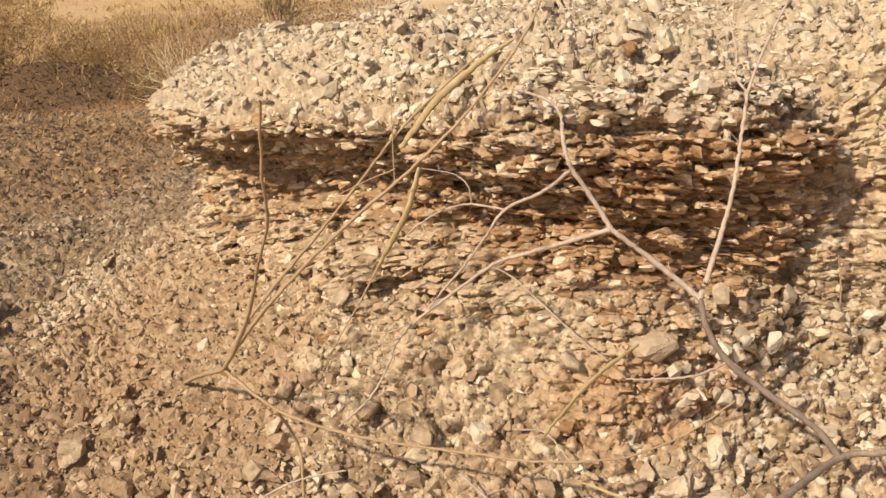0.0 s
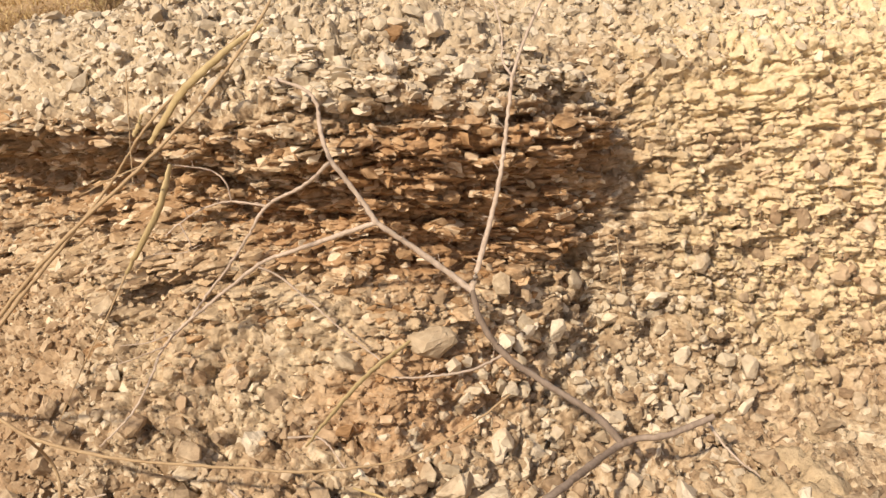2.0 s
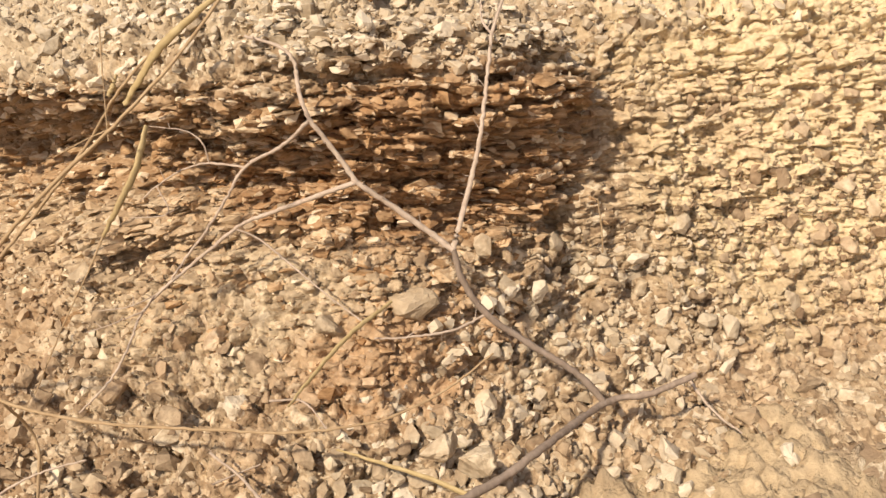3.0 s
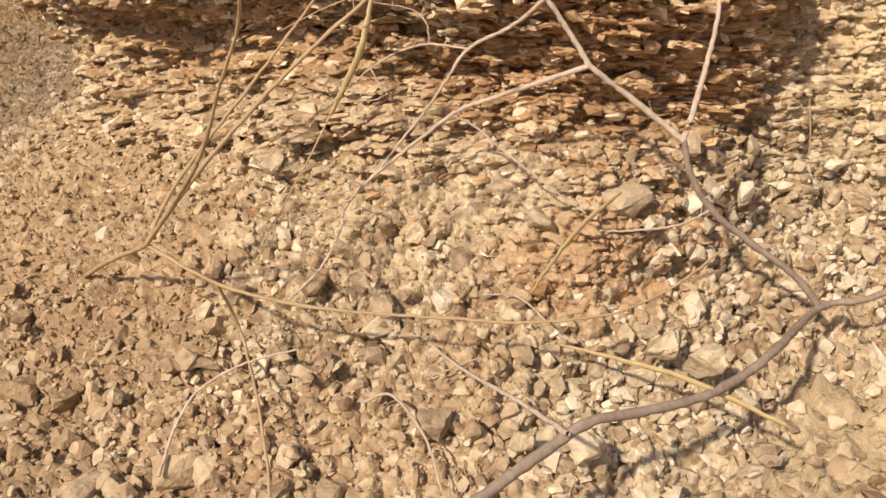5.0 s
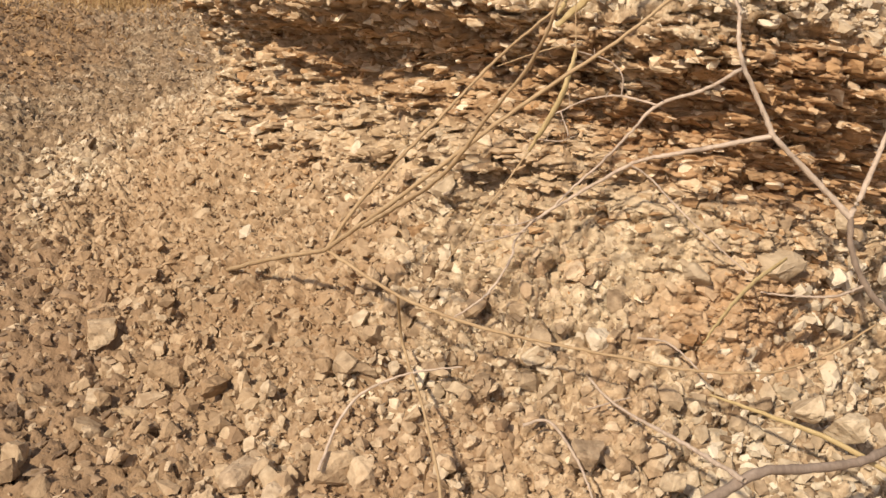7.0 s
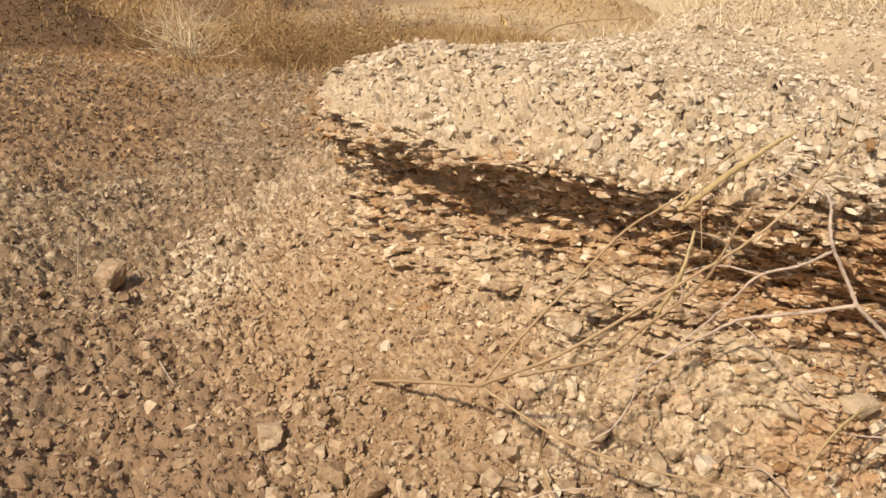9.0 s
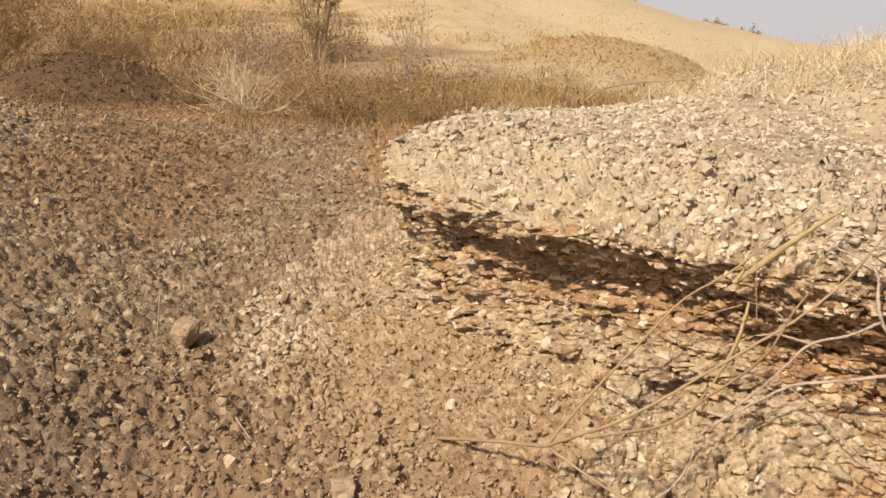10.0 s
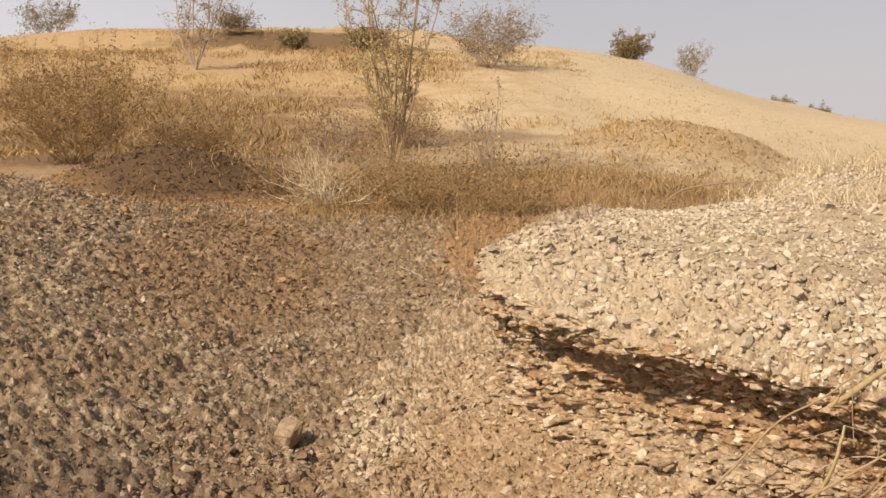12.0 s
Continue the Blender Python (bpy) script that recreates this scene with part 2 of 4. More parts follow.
SOIL = material("dry_ground", [(0.25, (0.17, 0.115, 0.07)), (0.5, (0.3, 0.22, 0.135)), (0.75, (0.4, 0.31, 0.2))], 9, 0.95, 0.5, 45, tint=(0.22, 0.15, 0.09), tint_scale=0.8,
                zones=[((1.0, 46.0, 3.0), (60.0, 33.0, 30.0), (0.63, 0.50, 0.32), 0.85), ((-17.0, 34.0, 3.0), (19.0, 26.0, 20.0), (0.46, 0.31, 0.155), 0.85), ((-2.2, 12.4, 1.2), (4.8, 3.4, 3.0), (0.31, 0.185, 0.088), 0.85), ((-1.6, 8.0, 0.8), (1.1, 2.6, 1.0), (0.27, 0.21, 0.14), 0.8), ((-4.0, 12.2, 1.7), (1.9, 1.9, 0.9), (0.095, 0.058, 0.032), 0.85), ((-6.5, 40.5, 5.8), (5.5, 1.6, 1.2), (0.12, 0.075, 0.04), 0.8), ((-9.5, 26.5, 3.0), (8.0, 2.5, 2.0), (0.22, 0.135, 0.065), 0.7), ((-1.2, 21.5, 2.0), (2.6, 1.6, 1.5), (0.2, 0.125, 0.06), 0.7), ((3.75, 20.5, 2.0), (2.7, 2.3, 1.4), (0.42, 0.30, 0.165), 0.8), ((1.3, 4.6, 1.5), (3.2, 2.6, 0.8), (0.56, 0.455, 0.3), 0.9), ((-1.0, 0.0, 0.0), (9.0, 7.5, 2.0), (0.3, 0.215, 0.145), 0.6), ((-7.5, 20.0, 1.2), (7.0, 5.5, 3.0), (0.2, 0.12, 0.06), 0.85)])
STRAW = material("dry_grass", [(0.2, (0.3, 0.19, 0.07)), (0.5, (0.48, 0.34, 0.14)), (0.8, (0.62, 0.48, 0.24))], 5, 0.8, 0.0, islands=0.6)
TWIG = material("grey_bark", [(0.2, (0.24, 0.18, 0.14)), (0.5, (0.45, 0.36, 0.285)), (0.8, (0.62, 0.52, 0.43))], 90, 0.8, 0.4, 300)
# bark of the thick low branches, their shade put into a darker colour
SHADED_BARK = material("shaded_bark", [(0.2, (0.14, 0.105, 0.08)), (0.5, (0.27, 0.21, 0.165)), (0.8, (0.42, 0.34, 0.28))], 90, 0.85, 0.6, 260, stretch=(1, 1, 0.4))
STALK = material("straw_stalk", [(0.2, (0.26, 0.17, 0.09)), (0.5, (0.38, 0.27, 0.155)), (0.8, (0.5, 0.38, 0.24))], 60, 0.7, 0.3, 300)
LEAF = material("dry_leaves", [(0.2, (0.12, 0.09, 0.04)), (0.5, (0.22, 0.17, 0.08)), (0.8, (0.34, 0.26, 0.13))], 5, 0.8, 0.0, islands=0.6)

POD = material("dry_pod", [(0.2, (0.26, 0.18, 0.08)), (0.5, (0.42, 0.32, 0.16)), (0.8, (0.55, 0.45, 0.26))], 50, 0.6, 0.3, 200)
BROWN_STRAW = material("brown_straw", [(0.2, (0.24, 0.15, 0.065)), (0.5, (0.38, 0.26, 0.12)), (0.8, (0.52, 0.38, 0.2))], 5, 0.8, 0.0, islands=0.6)
PALE_STRAW = material("pale_straw", [(0.2, (0.48, 0.38, 0.23)), (0.5, (0.68, 0.56, 0.37)), (0.8, (0.8, 0.7, 0.5))], 5, 0.8, 0.0, islands=0.6)
PALE_LEAF = material("pale_leaves", [(0.2, (0.3, 0.22, 0.095)), (0.5, (0.46, 0.36, 0.17)), (0.8, (0.6, 0.5, 0.28))], 5, 0.8, 0.0, islands=0.6)
RED_LEAF = material("withered_leaves", [(0.2, (0.18, 0.105, 0.045)), (0.5, (0.32, 0.2, 0.09)), (0.8, (0.46, 0.32, 0.16))], 5, 0.8, 0.0, islands=0.6)

# ---- the lip of the ledge, in plan ----
LIP = np.array([(-0.55, 6.4), (-0.80, 5.2), (-0.95, 4.3), (-0.93, 3.55), (-0.64, 2.85), (-0.31, 2.40), (0.05, 2.20), (0.42, 2.12), (0.78, 2.21), (0.95, 2.31), (1.02, 2.385), (1.14, 2.41), (1.4, 2.41), (2.0, 2.41), (2.6, 2.41), (3.6, 2.4), (6.0, 2.4)])
DIP = 0.13                      # the beds fall towards +x


def curve_points(ctrl, n):
    """A smooth line through the control points, at n even steps of its length."""
    p = np.vstack([2 * ctrl[0] - ctrl[1], ctrl, 2 * ctrl[-1] - ctrl[-2]])
    t = np.linspace(0, 1, 40)[:, None]
    seg = [0.5 * (2 * b + (c - a) * t + (2 * a - 5 * b + 4 * c - d) * t**2 + (3 * b - a - 3 * c + d) * t**3) for a, b, c, d in zip(p, p[1:], p[2:], p[3:])]
    line = np.vstack(seg)
    s = np.r_[0, np.cumsum(np.linalg.norm(np.diff(line, axis=0), axis=1))]
    at = np.linspace(0, s[-1], n)
    return np.stack([np.interp(at, s, line[:, k]) for k in range(line.shape[1])], 1)


NU, NV = 900, 420
dense = curve_points(LIP, 6000)
pace = np.cumsum(0.12 + smooth(2.3, 1.6, dense[:, 0]) * smooth(4.8, 4.0, dense[:, 1]))
pick = np.interp(np.linspace(pace[0], pace[-1], NU), pace, np.arange(6000))
lip = np.stack([np.interp(pick, np.arange(6000), dense[:, k]) for k in (0, 1)], 1)
tang = np.gradient(lip, axis=0)
tang /= np.linalg.norm(tang, axis=1)[:, None]
outward = np.stack([tang[:, 1], -tang[:, 0]], 1)
SET_BACK = 0.05


def lip_height(x, y):
    return 1.08 - DIP * np.clip(x, -2, 1.3) + 0.03 * smooth(3.0, 3.8, y) + 0.10 * smooth(0.96, 1.15, x)


def behind_lip(x, y):
    """How far places lie behind the lip (minus: in front), and the height of the lip next to them."""
    x, y = np.asarray(x, float), np.asarray(y, float)
    far, zl = np.full(x.shape, -9.0), lip_height(np.clip(x, -1, 1.3), y)
    near = (x > -4) & (x < 14) & (y > 0) & (y < 14)
    P, L, O = np.stack([x[near], y[near]], 1), lip[::10], outward[::10]
    gap = P[:, None] - L[None]
    k = (gap**2).sum(-1).argmin(1)
    side = -(gap[np.arange(len(k)), k] * O[k]).sum(1)
    far[near] = np.sign(side) * np.sqrt((gap**2).sum(-1).min(1)) - SET_BACK * smooth(0.95, 1.1, x[near])
    return far, zl


def top_rise(s, x):
    right = smooth(0.97, 1.25, x)
    low_end = smooth(-0.25, -0.85, x)
    return (0.17 * (1 - np.exp(-s / 0.10)) - low_end * 0.13 * (1 - np.exp(-s / 0.10)) * np.exp(-s / 0.8)) * (1 - right) + 0.20 * (1 - np.exp(-s / 0.25)) * right + 0.14 * s + 0.11 * smooth(-0.3, 1.4, x) * smooth(0.25, 1.8, s)


# ---- the ground ----
FLOOR_Y = [-40, 0, 1.5, 2.0, 2.5, 3.0, 4.0, 6.0, 8.0, 10.0, 13.0, 16.0, 20.0]
FLOOR_Z = [0.0, 0.0, 0.02, 0.11, 0.22, 0.36, 0.49, 0.60, 0.74, 1.02, 1.32, 1.52, 1.76]


def gully_z(x, y):
    """The height of the ground without the bank: a gully, its gravel bank, a soil heap and the hill."""
    x, y = np.asarray(x, float), np.asarray(y, float)
    z = np.interp(y, FLOOR_Y, FLOOR_Z)
    side = np.maximum(-(x + 1.50 + 0.05 * np.clip(y, 0, 10)), 0)
    z = z + 1.75 * (1 - np.exp(-side * side / (side + 0.5) * 0.26)) * smooth(-3, 1.5, y) * (1 - smooth(7.5, 11, y))
    z = z + 0.52 * np.exp(-(((x + 4.6) / 1.2) ** 2 + ((y - 12.6) / 1.3) ** 2))
    z = z - 0.45 * smooth(0.5, 5, x) * smooth(6, 14, y) * (1 - smooth(24, 34, y))
    z = z + 0.80 * np.exp(-((((x - 3.75 - 0.4 * np.sin(y * 1.3)) / 1.9) ** 2 + ((y - 20.5) / 1.9) ** 2) ** 1.6))
    slant = x / np.maximum(y + 4, 1)
    fall = 0.10 + 0.90 / (1 + np.exp((slant - 0.25) / 0.075))
    rise = np.clip(y - 20, 0, None)
    up = 6.4 * (1 - np.exp(-((rise / 46.0) ** 1.25) * 2.2)) / (1 - math.exp(-2.2)) * fall
    z = z + np.where(y < 70, up, up - 0.012 * (np.clip(y, 70, None) - 70))
    z = z + 0.6 * smooth(40.4, 41.2, y + 3 * fbm(x * 0.2, y * 0.1, 0, 3, 21)) * smooth(-22, -16, x) * (1 - smooth(-3, 2, x))
    far = smooth(4, 30, np.hypot(x, y))
    z = z + 0.035 * fbm(x * 1.7, y * 1.7, 0, 4, 3) * (1 - smooth(9, 24, np.hypot(x, y))) + far * 0.22 * fbm(x * 0.25, y * 0.25, 0, 4, 5) * (1 - smooth(80, 200, y))
    return z + (1 - smooth(8, 25, np.hypot(x, y))) * 0.030 * fbm(x * 8, y * 8, 0, 4, 8)


def ground_z(x, y):
    """The ground with the flat top of the bank behind its lip."""
    x, y = np.asarray(x, float), np.asarray(y, float)
    z = gully_z(x, y)
    s, zl = behind_lip(x, y)
    top = zl + top_rise(np.maximum(s, 0), x) + 0.03 * fbm(np.asarray(x) * 2.2, np.asarray(y) * 2.2, 0, 4, 12) - 0.08 * (1 - smooth(0.36, 0.48, s))
    level = np.maximum(top - (top - z) * np.maximum(smooth(2.6, 6.5, s), smooth(5.9, 7.3, y)), z)
    return np.where(s > 0.28, level, z)


def spread(n, near, reach):
    """Steps that are fine about zero and coarse far off."""
    s = np.linspace(-1, 1, n)
    k = math.asinh(reach / near)
    return near * np.sinh(k * s)


gx, gy = spread(270, 1.3, 2500) - 1.0, spread(330, 2.0, 3000) + 4.0
GX, GY = np.meshgrid(gx, gy)
GZ = ground_z(GX, GY)
GZ = GZ - 0.06 * smooth(-5.0, -4.5, GX) * smooth(1.7, 1.2, GX) * smooth(1.1, 1.6, GY) * smooth(10.6, 10.0, GY) * (behind_lip(GX, GY)[0] < 0.3)    # room for the crust
ground = mesh_object("ground", np.stack([GX, GY, GZ], -1).reshape(-1, 3), grid_faces(330, 270), SOIL)
tagged(ground, "dry brown earth and stony gully floor below a straw hill", "ground", kind="structure")

# ---- the outcrop: a bank with an overhanging bedded ledge ----
V_AT = [0.0, 0.08, 0.20, 0.28, 0.36, 0.44, 0.56, 0.63, 0.67, 0.70]
vv = np.interp(np.linspace(0, 2.47, NV), np.cumsum([0, 0.26, 0.32, 0.18, 0.22, 0.26, 0.33, 0.26, 0.11, 0.06, 0.47]), V_AT + [1.0])
D, Z = np.zeros((NU, NV)), np.zeros((NU, NV))


def ledge_at(x, y):
    """How far the ledge overhangs: none past its crack, fading into the slope at the gully's side."""
    return (1 - smooth(0.95, 1.03, x)) * (1 - smooth(3.3, 4.3, y))


# How far the bank stands out before its lip, along the lip from the gully's head to the sunlit slope:
# the foot, the debris slope, the undercut below the ledge, and the lip itself.
ALONG = np.array([(-0.80, 5.2), (-0.93, 3.6), (-0.74, 3.05), (-0.49, 2.62), (-0.28, 2.38), (0.08, 2.19), (0.42, 2.12), (0.72, 2.18), (0.945, 2.305), (0.99, 2.355), (1.10, 2.405)])
along = np.r_[0, np.cumsum(np.linalg.norm(np.diff(lip, axis=0), axis=1))]
station = along[((ALONG[:, None] - lip[None]) ** 2).sum(-1).argmin(1)]
FOOT = [1.0, 1.0, 0.95, 0.85, 0.85, 0.80, 0.62, 0.55, 0.60, 0.65, 0.75]
SLOPE_LOW = [0.55, 0.50, 0.45, 0.44, 0.40, 0.28, 0.13, 0.05, 0.06, 0.08, 0.12]
SLOPE_MID = [0.34, 0.32, 0.22, 0.16, 0.15, 0.05, -0.05, -0.10, -0.11, -0.05, 0.06]
SLOPE_TOP = [0.20, 0.17, 0.07, 0.05, 0.01, -0.05, -0.08, -0.10, -0.15, -0.06, 0.04]
SHELF = [0.08, 0.0, -0.11, -0.11, -0.05, -0.12, -0.08, -0.13, -0.19, -0.08, 0.03]
NECK = [0.0, -0.13, -0.19, -0.22, -0.11, -0.20, -0.18, -0.17, -0.15, -0.07, 0.02]
UNDERCUT = [-0.02, -0.10, -0.21, -0.29, -0.29, -0.19, -0.11, -0.09, -0.05, -0.07, 0.0]
BROW = [-0.02, -0.04, -0.09, -0.11, -0.10, -0.06, -0.04, -0.04, -0.03, -0.06, -0.03]
for u in range(NU):
    x, y = lip[u]
    right = smooth(0.95, 1.02, x)
    zl = float(lip_height(x, y))
    low_zl = float(lip_height(min(x, 0.96), y))
    zg = float(gully_z(x + outward[u, 0] * 0.6, y + outward[u, 1] * 0.6))
    d = [float(np.interp(along[u], station, row)) for row in (FOOT, SLOPE_LOW, SLOPE_MID, SLOPE_TOP, SHELF, NECK, UNDERCUT, BROW)]
    knob = math.exp(-(((x - 0.34) / 0.15) ** 2)) * (y < 2.6)        # the slope bulges where a pale rock sits in it
    d[2], d[3], d[4] = d[2] + 0.02 * knob, d[3] + 0.04 * knob, d[4] + 0.03 * knob
    pocket = 0.075 * float(value_noise(along[u] * 4.3, 0.5, 0, 77)) + 0.03 * float(value_noise(along[u] * 11, 0.5, 0, 78))       # the brow breaks away in pockets
    d[6], d[7] = d[6] + 0.6 * pocket * (1 - right), d[7] + pocket * (1 - right)
    hang = 0.022 * float(value_noise(along[u] * 6, 0.5, 0, 79)) * (1 - right)
    d += [-0.015 - 0.045 * right, -0.035 - 0.045 * right]
    crack = 0.06 * math.exp(-(((x - 0.99) / 0.025) ** 2))
    d = d[:8] + [d[8] - crack, d[9] - 0.5 * crack]
    z = [zg - 0.10, max(0.20, zg + 0.03), max(0.40, zg + 0.09), max(0.52, zg + 0.14), min(max(0.66, zg + 0.20), low_zl - 0.38), min(0.80, low_zl - 0.27), low_zl - 0.16 + 0.05 * right, zl - 0.07 + 1.4 * hang, zl + hang, zl + 0.035]
    D[u], Z[u] = np.interp(vv, V_AT, d), np.interp(vv, V_AT, z)
    top = vv > 0.70
    s = (vv[top] - 0.70) / 0.30 * 0.54
    D[u, top] = d[-1] - s
    Z[u, top] = zl + 0.03 + top_rise(s, x)
for _ in range(14):              # round the corners of the section a little
    D[:, 1:-1] = 0.25 * D[:, :-2] + 0.5 * D[:, 1:-1] + 0.25 * D[:, 2:]
    Z[:, 1:-1] = 0.25 * Z[:, :-2] + 0.5 * Z[:, 1:-1] + 0.25 * Z[:, 2:]
B = np.concatenate([lip[:, None] + outward[:, None] * D[..., None], Z[..., None]], -1)


def normals(P):
    n = np.cross(np.gradient(P, axis=0), np.gradient(P, axis=1))
    n = n / np.maximum(np.linalg.norm(n, axis=-1, keepdims=True), 1e-9)
    return n * np.sign(np.median(n[:, -70, 2]))


N = normals(B)
BASE_N = N
over = ledge_at(lip[:, 0], lip[:, 1])[:, None]
near_side = 1 - smooth(0.95, 1.06, lip[:, 0])[:, None]
bed = np.stack([B[..., 0], B[..., 1], B[..., 2] + DIP * B[..., 0]], -1)
knoll = np.exp(-(((B[..., 0] - 0.45) / 0.28) ** 2)) * smooth(0.18, 0.26, vv) * smooth(2.9, 2.6, B[..., 1])      # beds show through the slope here
face = np.maximum(smooth(0.33, 0.40, vv) * (1 - smooth(0.66, 0.71, vv - 0.07 * smooth(0.1, 0.3, B[..., 0]))) * (0.25 + 0.75 * over), 0.55 * knoll * (vv < 0.5)) * (0.45 + 0.55 * near_side)
wave = np.stack([fbm(B[..., 0] * 9, B[..., 1] * 9, B[..., 2] * 9, 3, s) for s in (61, 62, 63)], -1)
rough = (0.026 + 0.012 * smooth(0.6, 0.7, vv)) * fbm(B[..., 0] * 4, B[..., 1] * 4, B[..., 2] * 4, 4, 31) + 0.014 * fbm(B[..., 0] * 20, B[..., 1] * 20, B[..., 2] * 20, 4, 35)
ridge = 0.040 * value_noise(B[..., 0] * 2.2, B[..., 1] * 2.2, bed[..., 2] * 13, 40) + 0.026 * value_noise(B[..., 0] * 4, B[..., 1] * 4, bed[..., 2] * 30, 41)
layer, own = lumps(bed + wave * 0.012, (12, 12, 46), 3, 0.3)            # broken beds, about two centimetres thick
chip, own_chip = lumps(bed + wave * 0.007, (28, 28, 90), 5, 0.35)
big, own_big = lumps(B + wave * 0.02, 17, 7, 0.45)                      # clods of the slope and the crown
small, own_small = lumps(B + wave * 0.008, 42, 9, 0.5)
loose = (1 - face) * (0.6 + 0.4 * near_side)
stepped = face * (0.026 * (layer - 1) + 0.074 * (own - 0.5) + 0.010 * (chip - 1) + 0.030 * (own_chip - 0.5) + 0.7 * ridge)
relief = loose * (0.024 * (big - 1) + 0.042 * (own_big - 0.5) + 0.016 * (small - 1) + 0.036 * (own_small - 0.5))
seam = (1 - near_side) * smooth(0.05, 0.12, vv) * (1 - smooth(0.78, 0.9, vv)) * (0.006 * (layer - 1) + 0.013 * (own - 0.5) + 0.012 * (own_chip - 0.5) + 0.35 * ridge + 0.020 * (own_small - 0.5) * smooth(-0.2, 0.3, wave[..., 0]))
level = np.concatenate([np.broadcast_to(outward[:, None], (NU, NV, 2)), np.zeros((NU, NV, 1))], -1)        # beds break off level
B = B + N * (rough + relief - 0.05 * smooth(0.93, 1.0, vv))[..., None] + level * (stepped + seam)[..., None]
N = normals(B)
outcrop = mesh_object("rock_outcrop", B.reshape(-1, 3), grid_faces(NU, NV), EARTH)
tagged(outcrop, "crumbling bank of bedded limestone with an overhanging ledge", "rock outcrop", kind="structure")


# ---- stones ----
def hull_shape(seed, size, points, boxy=0.0):
    """A broken stone about 1 across: the hull of a few random points, stretched by size."""
    r = np.random.default_rng(seed)
    p = r.normal(size=(points, 3))
    p /= np.linalg.norm(p, axis=1)[:, None]
    p = np.sign(p) * np.abs(p) ** (1 - boxy) * r.uniform(0.85, 1.0, (points, 1))
    bm = bmesh.new()
    for q in p * np.array(size) * 0.5:
        bm.verts.new(q)
    got = bmesh.ops.convex_hull(bm, input=bm.verts)
    bmesh.ops.delete(bm, geom=[g for g in got["geom_interior"] if isinstance(g, bmesh.types.BMVert)], context="VERTS")
    bmesh.ops.triangulate(bm, faces=bm.faces)
    bm.verts.index_update()
    v = np.array([q.co[:] for q in bm.verts])
    f = np.array([[q.index for q in t.verts] for t in bm.faces])
    bm.free()
    return v, f


CHIPS = [hull_shape(k, (1, 0.6 + 0.04 * (k % 9), 0.45 + 0.05 * (k % 7)), 13 + k % 4, 0.15) for k in range(30)]
GRIT = [hull_shape(60 + k, (1, 0.65 + 0.04 * (k % 9), 0.45 + 0.05 * (k % 7)), 7 + k % 2, 0.15) for k in range(30)]
SLABS = [hull_shape(100 + k, (1, 0.65 + 0.05 * (k % 6), 0.34 + 0.06 * (k % 5)), 10 + k % 4, 0.35) for k in range(20)]


def turned(normal, spin, tip=0.0):
    """Turns that lay z along the normals, spun about them, as an array of matrices; tip leans them by chance."""
    n = normal + RNG.normal(size=normal.shape) * tip
    n /= np.linalg.norm(n, axis=1)[:, None]
    ref = np.where(np.abs(n[:, 2:]) > 0.9, [[1.0, 0, 0]], [[0, 0, 1.0]])
    a = np.cross(ref, n)
    a /= np.linalg.norm(a, axis=1)[:, None]
    b = np.cross(n, a)
    c, s = np.cos(spin)[:, None], np.sin(spin)[:, None]
    return np.stack([c * a + s * b, c * b - s * a, n], -1)


def joined(name, shapes, place, turn, size, material, parent=None):
    """All the pieces of one kind in one mesh."""
    kind = RNG.integers(0, len(shapes), len(place))
    if shapes is CHIPS:                     # the small ones are simpler
        shapes = CHIPS + GRIT
        kind = np.where(size < 0.021, kind + len(CHIPS), kind)
    V, F, base = [], [], 0
    for k, (v, f) in enumerate(shapes):
        i = np.flatnonzero(kind == k)
        if len(i):
            w = np.einsum("nij,nvj->nvi", turn[i], v[None] * RNG.uniform(0.7, 1.25, (len(i), 1, 3)) * size[i, None, None]) + place[i, None]
            V.append(w.reshape(-1, 3))
            F.append((f[None] + (np.arange(len(i)) * len(v))[:, None, None] + base).reshape(-1, 3))
            base += len(i) * len(v)
    return mesh_object(name, np.vstack(V), np.vstack(F), material, parent, flat=True)


def pieces(name, shapes, place, turn, size, material, parent):
    """Pieces as objects of their own, on shared meshes."""
    stock = []
    for v, f in shapes:
        ob = mesh_object(name, v, f, material, parent, flat=True)
        stock.append(ob.data)
        bpy.data.objects.remove(ob)
    for k in range(len(place)):
        ob = new(name, stock[k % len(stock)])
        ob.parent = parent
        m = Matrix(turn[k].tolist()).to_4x4()
        ob.matrix_world = Matrix.Translation(place[k].tolist()) @ m @ Matrix.Scale(float(size[k]), 4)


def sown(weight, count):
    """Random places on the bank, with weight by cell, and the bank's normals there."""
    du, dv = np.gradient(B, axis=0), np.gradient(B, axis=1)
    area = np.linalg.norm(np.cross(du, dv), axis=-1) * weight
    area[-1] = area[:, -1] = 0
    cell = RNG.choice(area.size, count, p=area.ravel() / area.sum())
    i, j = np.divmod(cell, NV)
    a, b = RNG.random((2, count, 1))
    P = B[i, j] * (1 - a) * (1 - b) + B[np.minimum(i + 1, NU - 1), j] * a * (1 - b) + B[i, np.minimum(j + 1, NV - 1)] * (1 - a) * b + B[np.minimum(i + 1, NU - 1), np.minimum(j + 1, NV - 1)] * a * b
    return P, BASE_N[i, j]


def sizes(count, middle, spread_by, most):
    return np.minimum(middle * np.exp(RNG.normal(size=count) * spread_by), most)


